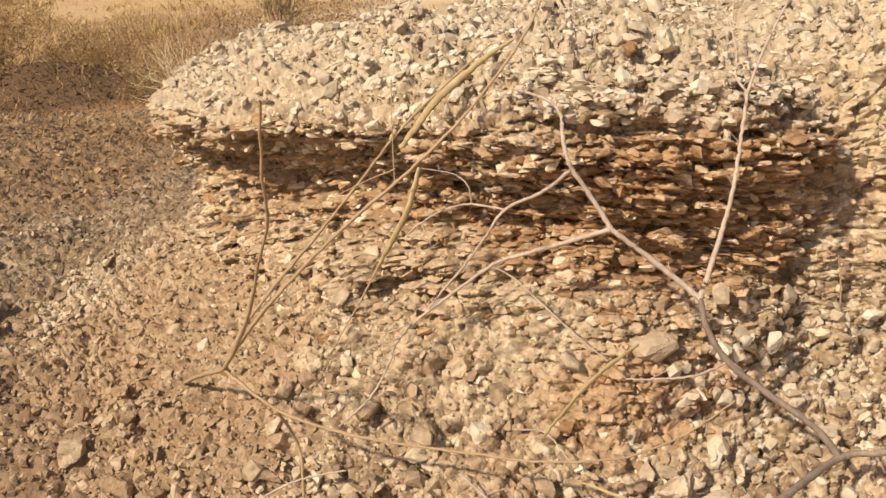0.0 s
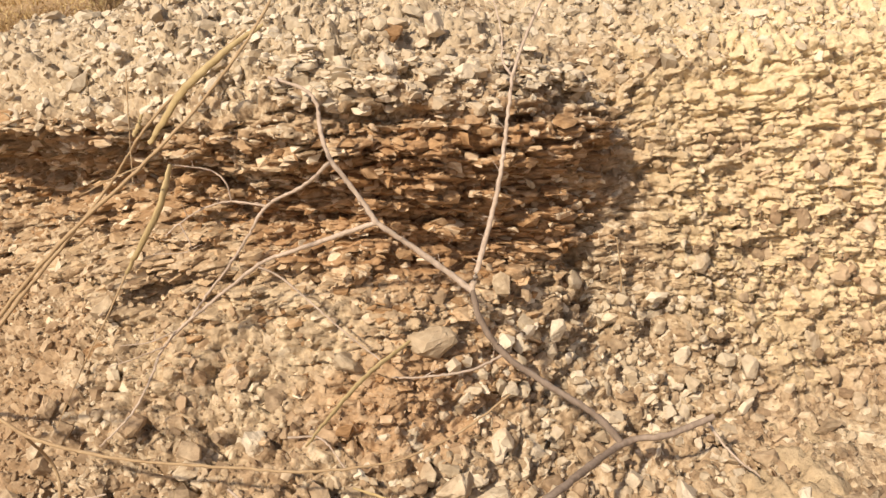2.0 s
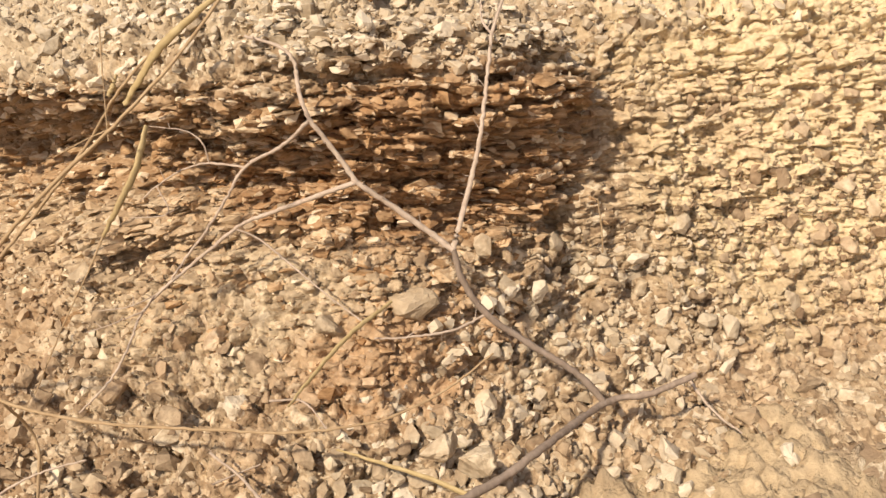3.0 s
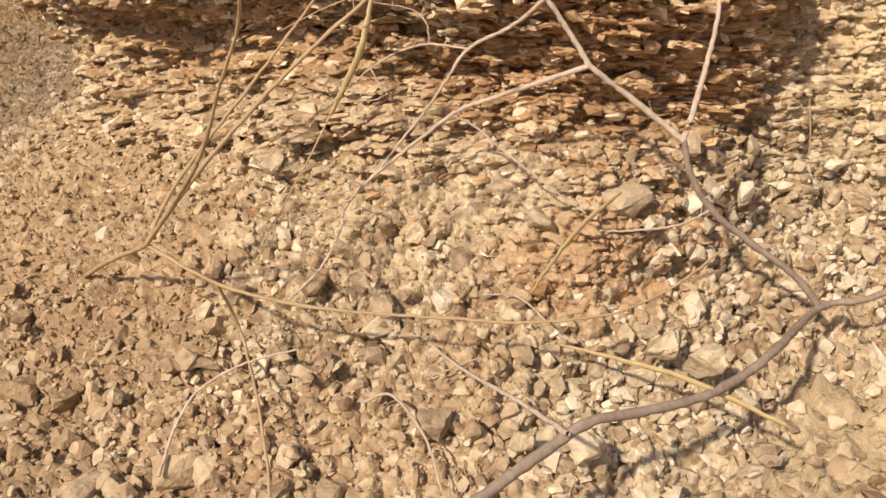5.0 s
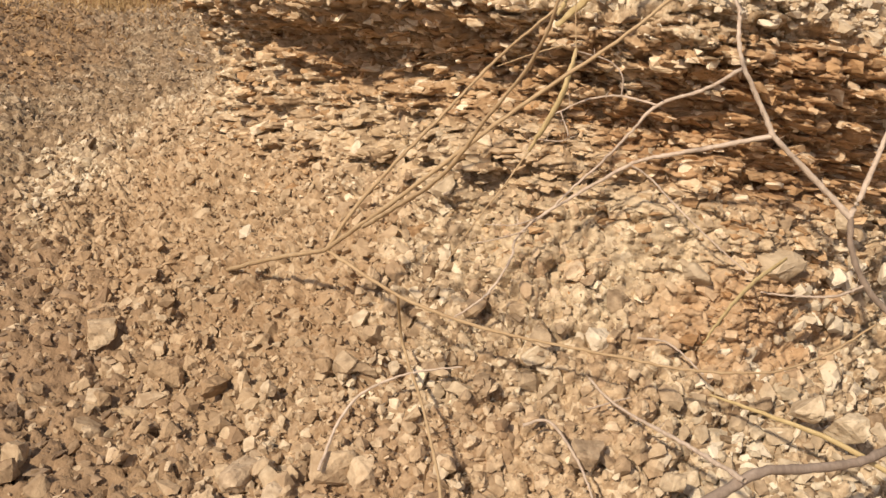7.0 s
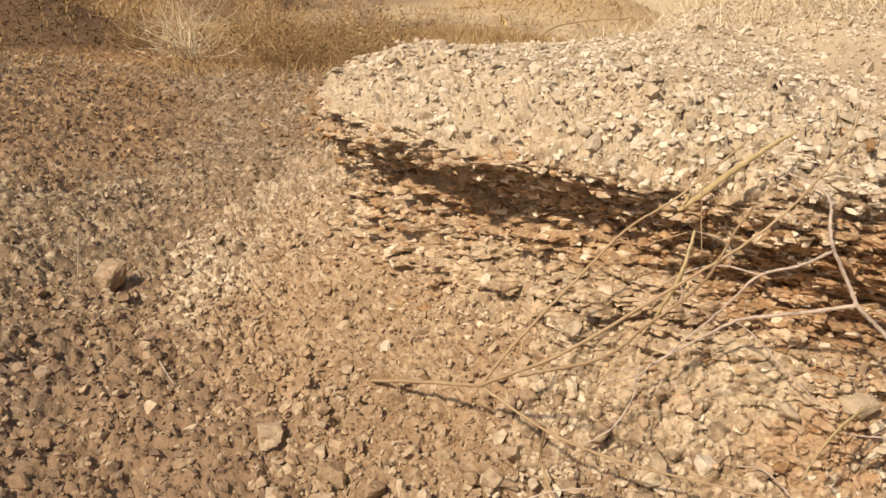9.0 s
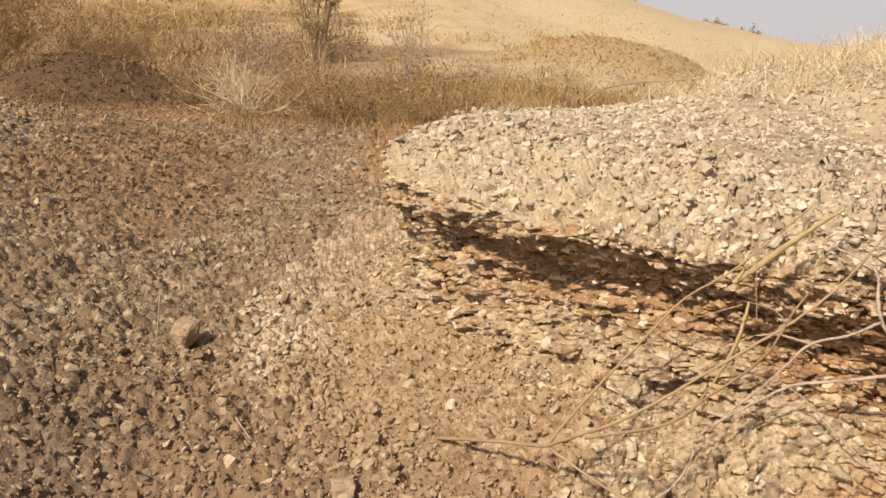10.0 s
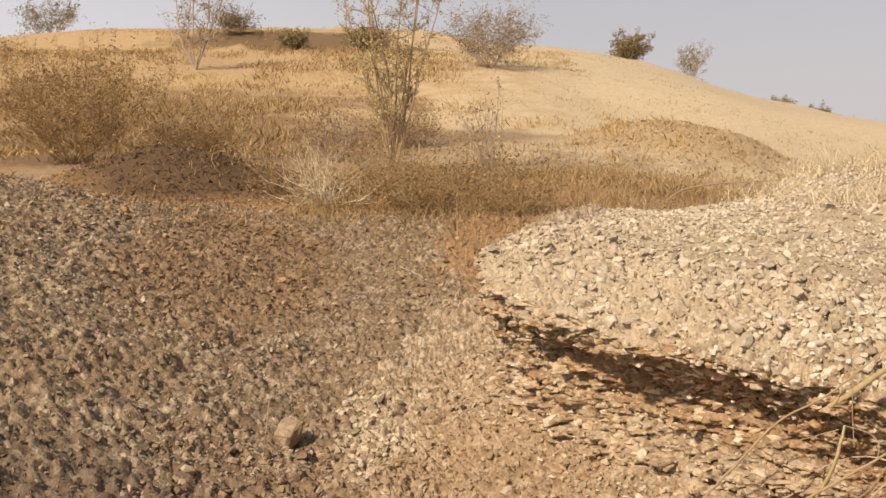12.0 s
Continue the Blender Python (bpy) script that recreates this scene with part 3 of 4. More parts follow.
def split(name, shapes, P, T, S, material, label, category, parts=300):
    """The largest pieces near the camera's side become parts of the outcrop, the rest one joined mesh."""
    near = np.flatnonzero((np.abs(P[:, 0] - 0.1) < 1.0) & (P[:, 1] < 3.2))
    big = near[np.argsort(-S[near])[:parts]]
    rest = np.setdiff1d(np.arange(len(P)), big)
    pieces(name, shapes, P[big], T[big], S[big], material, outcrop)
    tagged(joined(name + "_scatter", shapes, P[rest], T[rest], S[rest], material), label, category, kind="stuff")


BX, BY = B[..., 0], B[..., 1]
visible = smooth(-0.2, 0.6, 4.6 - BY) * smooth(-0.2, 0.5, 2.2 - BX)
talus = (1 - smooth(0.36, 0.42, vv)) * smooth(0.02, 0.06, vv) * visible
cliff = smooth(0.30, 0.40, vv) * (1 - smooth(0.66, 0.70, vv)) * visible * near_side
crown = smooth(0.655, 0.74, vv) * visible

patch = 0.5 + 1.2 * smooth(-0.25, 0.35, fbm(BX * 3.0, BY * 3.0, B[..., 2] * 3.0, 3, 71))        # stones gather in patches
slope = talus + 0.5 * cliff * (1 - over) + 0.10 * cliff + 0.5 * (1 - near_side) * smooth(0.05, 0.15, vv) * (1 - smooth(0.7, 0.75, vv)) * visible
low = 1 - smooth(0.12, 0.34, vv)
left_slope = 1 + 1.2 * smooth(0.1, -0.3, BX)
P, n = sown(slope * (0.7 + low) * patch * left_slope, 13000)
S = sizes(len(P), 0.022, 0.55, 0.07)
split("stone", CHIPS, P + n * (S * RNG.uniform(-0.25, 0.22, len(P)))[:, None], turned(n, RNG.uniform(0, 6.3, len(P)), 0.4), S, STONE, "loose limestone chips on the slope", "stones")
P, n = sown(slope * left_slope, 17000)
S = sizes(len(P), 0.0125, 0.42, 0.028)
tagged(joined("stone_grit", CHIPS, P + n * (S * RNG.uniform(0.0, 0.4, len(P)))[:, None], turned(n, RNG.uniform(0, 6.3, len(P)), 0.6), S, STONE), "fine crumbled limestone between the larger chips", "stones", kind="stuff")
chute = talus * smooth(0.0, 0.3, BX - 2.2 * (vv - 0.1)) * (1 - smooth(1.05, 1.3, BX)) * (1 - smooth(0.26, 0.36, vv))
P, n = sown(chute, 1400)
S = sizes(len(P), 0.027, 0.45, 0.065)
tagged(joined("chute_stones", CHIPS, P + n * (S * RNG.uniform(-0.25, 0.2, len(P)))[:, None], turned(n, RNG.uniform(0, 6.3, len(P)), 0.6), S, WHITE), "pale rounded stones packed in the chute below the ledge", "stones", kind="stuff")

P, n = sown(cliff * (0.1 + 0.9 * over) + 0.9 * knoll * (1 - smooth(0.34, 0.40, vv)) * visible, 6300)
S = sizes(len(P), 0.027, 0.45, 0.075)
flat = np.tile(np.array([DIP, 0.0, 1.0]), (len(P), 1)) + 0.15 * n
split("slab", SLABS, P + n * (S * RNG.uniform(-0.45, 0.08, len(P)))[:, None], turned(flat, RNG.uniform(0, 6.3, len(P)), 0.13), S, RUST, "thin rusty limestone slabs bedded in the ledge", "rock slabs")

beds_top = smooth(0.1, 0.3, BX) * (1 - smooth(0.73, 0.79, vv)) * near_side        # here the top breaks off in pale beds
P, n = sown(crown * patch * (1 - 0.75 * beds_top), 8500)
S = sizes(len(P), 0.021, 0.5, 0.065)
tagged(joined("crown_stones", CHIPS, P + n * (S * RNG.uniform(-0.25, 0.25, len(P)))[:, None], turned(n + [0, 0, 0.8], RNG.uniform(0, 6.3, len(P)), 0.25), S, WHITE), "pale broken limestone lying on the bank's top", "stones", kind="stuff")
P, n = sown(crown * beds_top * smooth(0.69, 0.72, vv), 1100)
S = sizes(len(P), 0.026, 0.4, 0.055)
tagged(joined("crown_slabs", SLABS, P + n * (S * RNG.uniform(-0.35, 0.15, len(P)))[:, None], turned(np.tile([DIP, 0.0, 1.0], (len(P), 1)) + 0.15 * n, RNG.uniform(0, 6.3, len(P)), 0.13), S, WHITE), "pale limestone slabs breaking from the top bed", "rock slabs", kind="stuff")
P, n = sown(crown, 8000)
S = sizes(len(P), 0.012, 0.4, 0.026)
tagged(joined("crown_grit", CHIPS, P + n * (S * RNG.uniform(-0.1, 0.3, len(P)))[:, None], turned(n, RNG.uniform(0, 6.3, len(P)), 0.5), S, WHITE), "pale limestone grit on the bank's top", "stones", kind="stuff")


def grid_z(x, y, xs, ys, heights):
    """The height of a sheet of ground between its grid lines."""
    i, j = np.clip(np.searchsorted(xs, x) - 1, 0, len(xs) - 2), np.clip(np.searchsorted(ys, y) - 1, 0, len(ys) - 2)
    a, b = np.clip((x - xs[i]) / (xs[i + 1] - xs[i]), 0, 1), np.clip((y - ys[j]) / (ys[j + 1] - ys[j]), 0, 1)
    return heights[j, i] * (1 - a) * (1 - b) + heights[j, i + 1] * a * (1 - b) + heights[j + 1, i] * (1 - a) * b + heights[j + 1, i + 1] * a * b


def surface_z(x, y, s):
    """What stones lie on: the crust of the gully floor, or the ground."""
    low = grid_z(x, y, gx, gy, GZ)
    on = (x > -4.8) & (x < 1.5) & (y > 1.3) & (y < 10.4) & (s < -0.02)
    return np.where(on, np.maximum(low, grid_z(x, y, FX[0], FY[:, 0], flat_floor[..., 2])), low)


def strewn(name, x0, x1, y0, y1, count, middle, most, material, label, test=None, shapes=CHIPS):
    """Stones lying on the ground within a stretch of the plan."""
    x, y = RNG.uniform(x0, x1, count), RNG.uniform(y0, y1, count)
    s, _ = behind_lip(x, y)
    keep = test(x, y, s)
    x, y = x[keep], y[keep]
    e = 0.02
    z = ground_z(x, y)
    lift = surface_z(x, y, s[keep]) - z
    n = np.stack([(z - ground_z(x + e, y)) / e, (z - ground_z(x, y + e)) / e, np.ones(len(x))], 1)
    n = np.clip(n, -1.5, 1.5)
    n /= np.linalg.norm(n, axis=1)[:, None]
    S = sizes(len(x), middle, 0.45, most)
    P = np.stack([x, y, z + lift], 1) + n * (S * RNG.uniform(-0.1, 0.28, len(x)))[:, None]
    return tagged(joined(name, shapes, P, turned(n, RNG.uniform(0, 6.3, len(x)), 0.35), S, material), label, "stones", kind="stuff")


# the crusted floor of the gully, in clods
FX, FY = np.meshgrid(np.linspace(-4.9, 1.6, 600), 1.2 + 9.3 * np.linspace(0, 1, 560) ** 1.6)
flat_floor = np.stack([FX, FY, gully_z(FX, FY)], -1)
jog = np.stack([fbm(FX * 6, FY * 6, 0, 3, s) for s in (81, 82, 83)], -1)
clod, own_clod = lumps(flat_floor + jog * 0.03, 24, 13, 0.3)
crumb, own_crumb = lumps(flat_floor + jog * 0.01, 40, 15, 0.35)
rim = 0.25 * fbm(FX * 2.5, FY * 2.5, 0, 3, 85) + np.minimum(np.minimum(FX + 4.9, 1.6 - FX), np.minimum(FY - 1.2, 10.5 - FY))
calm = 1 - 0.25 * smooth(4.0, 9.0, FY)
flat_floor[..., 2] += 0.012 + calm * (0.020 * (clod - 1) + 0.030 * (own_clod - 0.4) + 0.012 * (crumb - 1) + 0.026 * (own_crumb - 0.5)) + 0.02 * fbm(FX * 5, FY * 5, 0, 4, 84) - 0.12 * (1 - smooth(0.0, 0.35, rim))
open_floor = grid_faces(560, 600)
open_floor = open_floor[(behind_lip(FX, FY)[0] < 0.0).ravel()[open_floor[:, 0]]]
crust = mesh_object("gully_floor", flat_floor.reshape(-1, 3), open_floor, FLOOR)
tagged(crust, "crusted grey-brown floor of the gully, broken into clods", "ground", kind="structure")

strewn("plateau_stones", -1.1, 3.6, 2.5, 6.6, 21000, 0.024, 0.065, WHITE, "pale broken limestone spread over the bank's top", lambda x, y, s: (s > 0.4) & (s < 3.7), shapes=GRIT)
strewn("plateau_grit", -0.6, 3.4, 2.6, 6.2, 23000, 0.018, 0.04, WHITE, "pale limestone grit between the stones on the bank's top", lambda x, y, s: (s > 0.4) & (s < 3.0), shapes=GRIT)
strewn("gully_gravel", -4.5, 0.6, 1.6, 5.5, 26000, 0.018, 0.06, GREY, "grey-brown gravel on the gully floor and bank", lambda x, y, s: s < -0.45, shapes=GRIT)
strewn("foot_stones", -2.3, 0.8, 1.4, 3.8, 13000, 0.021, 0.08, BUFF, "buff clods and stones at the slope's foot", lambda x, y, s: (s < -0.35) & (s > -1.5))
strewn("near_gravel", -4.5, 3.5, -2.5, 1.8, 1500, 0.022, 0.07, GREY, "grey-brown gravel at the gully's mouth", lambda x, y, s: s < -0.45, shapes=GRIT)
strewn("mound_clods", 1.4, 6.2, 17.8, 22.6, 2600, 0.055, 0.13, SOIL, "tan clods on the soil mound", lambda x, y, s: np.hypot(x - 3.75, y - 20.5) < 2.3, shapes=GRIT)
strewn("backslope_clods", -0.9, 6.0, 5.0, 14.0, 6000, 0.03, 0.09, CLOD, "brown clods and stones behind the bank", lambda x, y, s: (s > 1.9) | ((y > 6.0) & (s > 0.1)), shapes=GRIT)
strewn("hollow_clods", -0.8, 8.0, 12.5, 19.5, 3500, 0.035, 0.10, CLOD, "brown clods in the hollow before the mound", lambda x, y, s: np.full(x.shape, True), shapes=GRIT)
strewn("heap_clods", -6.2, -2.0, 10.2, 14.4, 7000, 0.034, 0.10, SOIL, "dark soil clods on the heap", lambda x, y, s: np.hypot(x + 4.2, y - 12.3) < 2.0, shapes=GRIT)
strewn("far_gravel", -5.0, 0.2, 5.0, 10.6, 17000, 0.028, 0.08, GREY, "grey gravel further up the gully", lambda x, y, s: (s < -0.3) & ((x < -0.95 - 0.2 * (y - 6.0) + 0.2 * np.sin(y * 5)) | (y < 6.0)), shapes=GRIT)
strewn("soil_clods", -6.0, 0.8, 6.0, 14.0, 9000, 0.04, 0.10, CLOD, "brown soil clods at the gully's head", lambda x, y, s: (s < -0.3) & (np.hypot(x + 4.2, y - 12.2) > 1.4) & ((y > 9.8 - 0.5 * np.sin(x * 3)) | (x < -2.1 - 0.06 * (y - 7)) | (x > -1.1 - 0.2 * (y - 6.0))), shapes=GRIT)

# ---- plants ----
def tube(points, radii, sides=6, wobble=0.0):
    """A tapered round stem along a line: vertices and quads."""
    p = np.asarray(points, float)
    r = np.broadcast_to(np.asarray(radii, float), (len(p),))
    t = np.gradient(p, axis=0)
    t /= np.maximum(np.linalg.norm(t, axis=1)[:, None], 1e-9)
    ref = np.where(np.abs(t[:, 2:]) > 0.95, [[1.0, 0.1, 0]], [[0.1, 0, 1.0]])
    a = np.cross(t, ref)
    a /= np.linalg.norm(a, axis=1)[:, None]
    b = np.cross(t, a)
    w = np.linspace(0, 2 * np.pi, sides, endpoint=False)
    ring = np.cos(w)[None, :, None] * a[:, None] + np.sin(w)[None, :, None] * b[:, None]
    uneven = 1 + wobble * RNG.normal(size=(len(p), sides, 1))
    v = p[:, None] + ring * r[:, None, None] * uneven
    i = np.arange(len(p) - 1)[:, None] * sides + np.arange(sides)[None]
    j = np.arange(len(p) - 1)[:, None] * sides + (np.arange(sides)[None] + 1) % sides
    f = np.stack([i, j, j + sides, i + sides], -1).reshape(-1, 4)
    return v.reshape(-1, 3), f


def bundle(tubes):
    """Several tubes as one set of vertices and quads."""
    V, F, base = [], [], 0
    for v, f in tubes:
        V.append(v)
        F.append(f + base)
        base += len(v)
    return np.vstack(V), np.vstack(F)


def empty(name, place):
    ob = new(name)
    ob.location = place
    return ob


def under(ob, parent):
    """Parents a mesh that was built in world places."""
    ob.parent = parent
    ob.matrix_parent_inverse = Matrix.Translation(-Vector(parent.location))
    return ob


def limb(start, way, length, r, seed, steps=6, bend=0.25, lift=0.1):
    rnd = np.random.default_rng(seed)
    p, d, out = np.array(start, float), np.array(way, float), [np.array(start, float)]
    d /= np.linalg.norm(d)
    for _ in range(steps):
        d = d + rnd.normal(size=3) * bend + np.array([0, 0, lift])
        d /= np.linalg.norm(d)
        p = p + d * length / steps
        out.append(p)
    return np.array(out), np.linspace(r, r * 0.45, steps + 1), d


def leaf_quads(places, size, seed, narrow=0.45):
    """Small folded leaves at the places, turned by chance."""
    rnd = np.random.default_rng(seed)
    n = len(places)
    a = rnd.normal(size=(n, 3))
    a /= np.linalg.norm(a, axis=1)[:, None]
    b = np.cross(a, rnd.normal(size=(n, 3)))
    b /= np.linalg.norm(b, axis=1)[:, None]
    s = size * rnd.uniform(0.6, 1.4, (n, 1))
    v = np.stack([places, places + (a * 0.5 + b * narrow * 0.5) * s, places + a * s, places + (a * 0.5 - b * narrow * 0.5) * s], 1)
    return v.reshape(-1, 3), np.arange(4 * n).reshape(-1, 4)


def shrub(name, x, y, height, width, seed, leaves, label, category, leaf=0.05, stems=5, mat=None, lean=0.5, twigs=5, group="", thick=1.0, wood=None, bend=0.12):
    """A bush or sapling: stems from one foot, limbs, twigs and scattered leaves."""
    rnd = np.random.default_rng(seed)
    z = float(ground_z(np.array([x]), np.array([y]))[0]) - 0.05
    thing = empty(name, (x, y, z))
    tips, fine, heavy = [], [], []
    for k in range(stems):
        turn = 2 * np.pi * (k + rnd.random()) / stems
        way = np.array([math.cos(turn) * lean * width / height, math.sin(turn) * lean * width / height, 1.0])
        p, r, d = limb((x, y, z), way, height * rnd.uniform(0.7, 1.0), (height * 0.008 + 0.006) * thick, seed * 31 + k, 8, bend)
        heavy.append((p, r))
        for j in range(2, 9):
            for q in range(2):
                side = rnd.normal(size=3)
                side[2] = abs(side[2]) * 0.6
                pp, rr, dd = limb(p[j], d * 0.4 + side, width * rnd.uniform(0.2, 0.42), r[j] * 0.55, seed * 57 + k * 20 + j * 2 + q, 4, 0.25)
                fine.append((pp, rr))
                for w in range(twigs):
                    m = rnd.integers(1, 5)
                    pq, rq, dq = limb(pp[m], dd + rnd.normal(size=3) * 0.8, width * rnd.uniform(0.06, 0.18), rr[m] * 0.5, rnd.integers(1 << 30), 3, 0.3)
                    fine.append((pq, rq))
                    tips.append(pq)
    for p, r in heavy:
        under(mesh_object("stem", *tube(p, r, 6, 0.06), wood or TWIG), thing)
    tagged(under(mesh_object("twig_mass", *bundle([tube(p, r, 4) for p, r in fine]), wood or TWIG), thing), kind="stuff")
    if leaves:
        at = np.vstack(tips)
        pick = at[rnd.integers(0, len(at), leaves)] + rnd.normal(size=(leaves, 3)) * leaf * 0.6
        tagged(under(mesh_object("crown", *leaf_quads(pick, leaf, seed), mat or LEAF), thing), "small dry leaves")
    return tagged(thing, label, category, group)


def blades(name, x, y, height, width, label, mat=None, lean=0.35, seed=1, curl=0.3):
    """Dry grass: each blade a bent, tapering ribbon on the ground."""
    rnd = np.random.default_rng(seed)
    n = len(x)
    z = ground_z(x, y) - 0.01
    foot = np.stack([x, y, z], 1)
    h = height * rnd.uniform(0.5, 1.25, (n, 1))
    turn = rnd.uniform(0, 2 * np.pi, n)
    side = np.stack([np.cos(turn), np.sin(turn), 0 * turn], 1) * width * rnd.uniform(0.6, 1.4, (n, 1))
    tip = rnd.normal(size=(n, 3)) * lean
    tip[:, 2] = 1
    tip /= np.linalg.norm(tip, axis=1)[:, None]
    droop = np.stack([tip[:, 0], tip[:, 1], -0.3 * np.ones(n)], 1) * curl
    mid, end = foot + tip * h * 0.55, foot + tip * h + droop * h
    v = np.stack([foot - side, foot + side, mid + side * 0.7, mid - side * 0.7, end + side * 0.15, end - side * 0.15], 1).reshape(-1, 3)
    k = np.arange(n)[:, None] * 6
    f = np.concatenate([k + np.array([[0, 1, 2, 3]]), k + np.array([[3, 2, 4, 5]])], 0)
    return tagged(mesh_object(name, v, f, mat or STRAW), label, "grass", kind="stuff")


def tufts(count, per, x0, x1, y0, y1, spread_by, seed, test=None):
    """Places of grass blades that grow in tufts."""
    rnd = np.random.default_rng(seed)
    cx, cy = rnd.uniform(x0, x1, count), rnd.uniform(y0, y1, count)
    if test is not None:
        keep = test(cx, cy)
        cx, cy = cx[keep], cy[keep]
    x = np.repeat(cx, per) + rnd.normal(size=len(cx) * per) * spread_by
    y = np.repeat(cy, per) + rnd.normal(size=len(cy) * per) * spread_by
    return x, y


shrub("sapling", -1.75, 13.7, 3.3, 1.5, 11, 9500, "slender dry sapling with sparse straw-green leaves", "sapling", 0.032, 8, PALE_LEAF, 0.42, 5, thick=0.55, bend=0.06, wood=STALK)
shrub("bush", -9.0, 33.0, 3.4, 2.4, 12, 2400, "bare dry bush with sparse leaves on the hillside", "bush", 0.06, 5, None, 0.6, 5)
shrub("bush", 0.6, 33.5, 2.0, 3.3, 13, 9000, "dense dry brown bush on the straw hillside", "bush", 0.055, 8, LEAF, 1.0, 7)
shrub("bush", 10.6, 62.0, 1.7, 2.6, 14, 9000, "dark rounded bush on the hill's ridge", "bush", 0.11, 7, None, 0.9, 5)
shrub("bush", 11.9, 52.0, 1.7, 2.0, 15, 2200, "thin leafless bush on the hill's ridge", "bush", 0.07, 6, None, 0.8, 6)
shrub("bush", 26.0, 80.0, 1.2, 2.4, 16, 5000, "small dark bush far along the ridge", "bush", 0.12, 5, None, 0.9, 4)
shrub("bush", 28.9, 80.0, 1.1, 2.2, 17, 6000, "small dark bush far along the ridge", "bush", 0.12, 5, None, 0.9, 4)
shrub("bush", -6.9, 15.6, 1.75, 3.0, 18, 24000, "orange-brown withered bush at the gully's head", "bush", 0.034, 13, RED_LEAF, 1.1, 6, thick=0.6, wood=BROWN_STRAW)
shrub("bush", -5.2, 16.8, 0.8, 2.2, 29, 8000, "low brown scrub beside the withered bush", "bush", 0.032, 10, RED_LEAF, 1.3, 6, wood=BROWN_STRAW)
shrub("bush", -24.0, 60.0, 2.2, 3.4, 19, 4000, "hazy bare bush on the skyline", "bush", 0.10, 5, None, 0.9, 5)
shrub("bush", -6.7, 39.2, 0.6, 1.3, 20, 4200, "dark low bush beside the eroded terrace", "bush", 0.08, 6, LEAF, 0.9, 5)
shrub("bush", -3.6, 37.0, 0.75, 2.2, 21, 5200, "dark low bush beside the eroded terrace", "bush", 0.08, 7, LEAF, 1.0, 5)
shrub("bush", -9.3, 41.0, 0.45, 2.6, 26, 4200, "low brown scrub under the eroded terrace", "bush", 0.07, 7, LEAF, 1.0, 5)
shrub("bush", -1.9, 19.5, 0.6, 2.2, 27, 3600, "low dark scrub in the hollow behind the sapling", "bush", 0.05, 7, RED_LEAF, 1.0, 5)
shrub("dry_weed", -0.45, 13.2, 1.35, 0.8, 22, 500, "tall dry weed with seed heads on bare stalks", "weed", 0.04, 11, STRAW, 0.45, 1, thick=0.5)
shrub("dry_weed", -2.9, 16.5, 0.8, 1.6, 23, 2400, "low brown weed below the sapling", "weed", 0.04, 8, RED_LEAF, 0.9, 3)
shrub("dry_weed", -2.4, 11.0, 0.6, 1.5, 24, 200, "tangle of pale dead weed stalks on the gully floor", "weed", 0.04, 9, RED_LEAF, 1.6, 1, thick=1.0, wood=PALE_STRAW, bend=0.22)
shrub("dry_weed", -1.8, 12.2, 0.7, 1.5, 28, 400, "tangle of pale dead weed stalks below the sapling", "weed", 0.04, 14, RED_LEAF, 1.4, 3, thick=0.7, wood=BROWN_STRAW)
shrub("dry_weed", -1.2, 10.4, 0.5, 1.2, 25, 900, "reddish withered weed on the gully floor", "weed", 0.035, 10, RED_LEAF, 1.2, 3, thick=0.8, wood=BROWN_STRAW)

for x, y, tall, seed in ((-1.55, 10.9, 0.5, 61), (-0.75, 11.5, 0.6, 62), (-0.35, 10.3, 0.45, 63), (-2.9, 11.6, 0.5, 64)):
    shrub("dry_weed", x, y, tall, 1.3, seed, 1300, "reddish withered weed on the gully floor", "weed", 0.032, 11, RED_LEAF, 1.2, 3, thick=0.7, wood=BROWN_STRAW)

blades("gully_grass", *tufts(560, 12, -2.6, 2.6, 9.5, 15.5, 0.12, 31), 0.2, 0.004, "golden dry grass round the sapling", BROWN_STRAW, 0.6, 41)
blades("litter_grass", *tufts(900, 10, -5.5, 0.3, 8.0, 14.5, 0.16, 32), 0.13, 0.005, "short brown straw and litter on the soil", RED_LEAF, 1.2, 42)
blades("plateau_grass", *tufts(2100, 16, 0.8, 6.0, 3.3, 8.5, 0.10, 33, lambda x, y: x > 1.25 + 0.12 * (y - 5) + 0.35 * np.sin(y * 4) - 0.25 * np.sin(y * 9 + x * 6)), 0.19, 0.002, "pale fine dry grass on the bank's top", PALE_STRAW, 0.7, 43)
blades("lip_grass", *tufts(26, 8, -1.0, 0.2, 5.6, 8.5, 0.06, 37), 0.16, 0.003, "thin dry grass stalks behind the bank", seed=47)
blades("hollow_grass", *tufts(500, 10, 1.5, 11.0, 13.0, 30.0, 0.3, 36), 0.12, 0.006, "brown dry grass in the hollow", BROWN_STRAW, 0.7, 46)
blades("hill_grass", *tufts(1700, 8, -22, 8, 15, 46, 0.3, 34, lambda x, y: (np.abs(y - 40.6) > 1.7) | (x < -13) | (x > -1)), 0.09, 0.007, "short straw grass over the hillside", BROWN_STRAW, 0.8, 44)
blades("ridge_grass", *tufts(1400, 6, -45, 45, 44, 75, 0.4, 35), 0.12, 0.012, "straw grass towards the ridge", seed=45)
blades("hill_scrub", *tufts(1500, 20, -17, -0.5, 15.5, 39, 0.28, 38, lambda x, y: fbm(x * 0.35, y * 0.25, 0, 3, 91) > 0.08), 0.26, 0.012, "clumps of brown scrub and dead grass on the hillside", BROWN_STRAW, 0.7, 48)
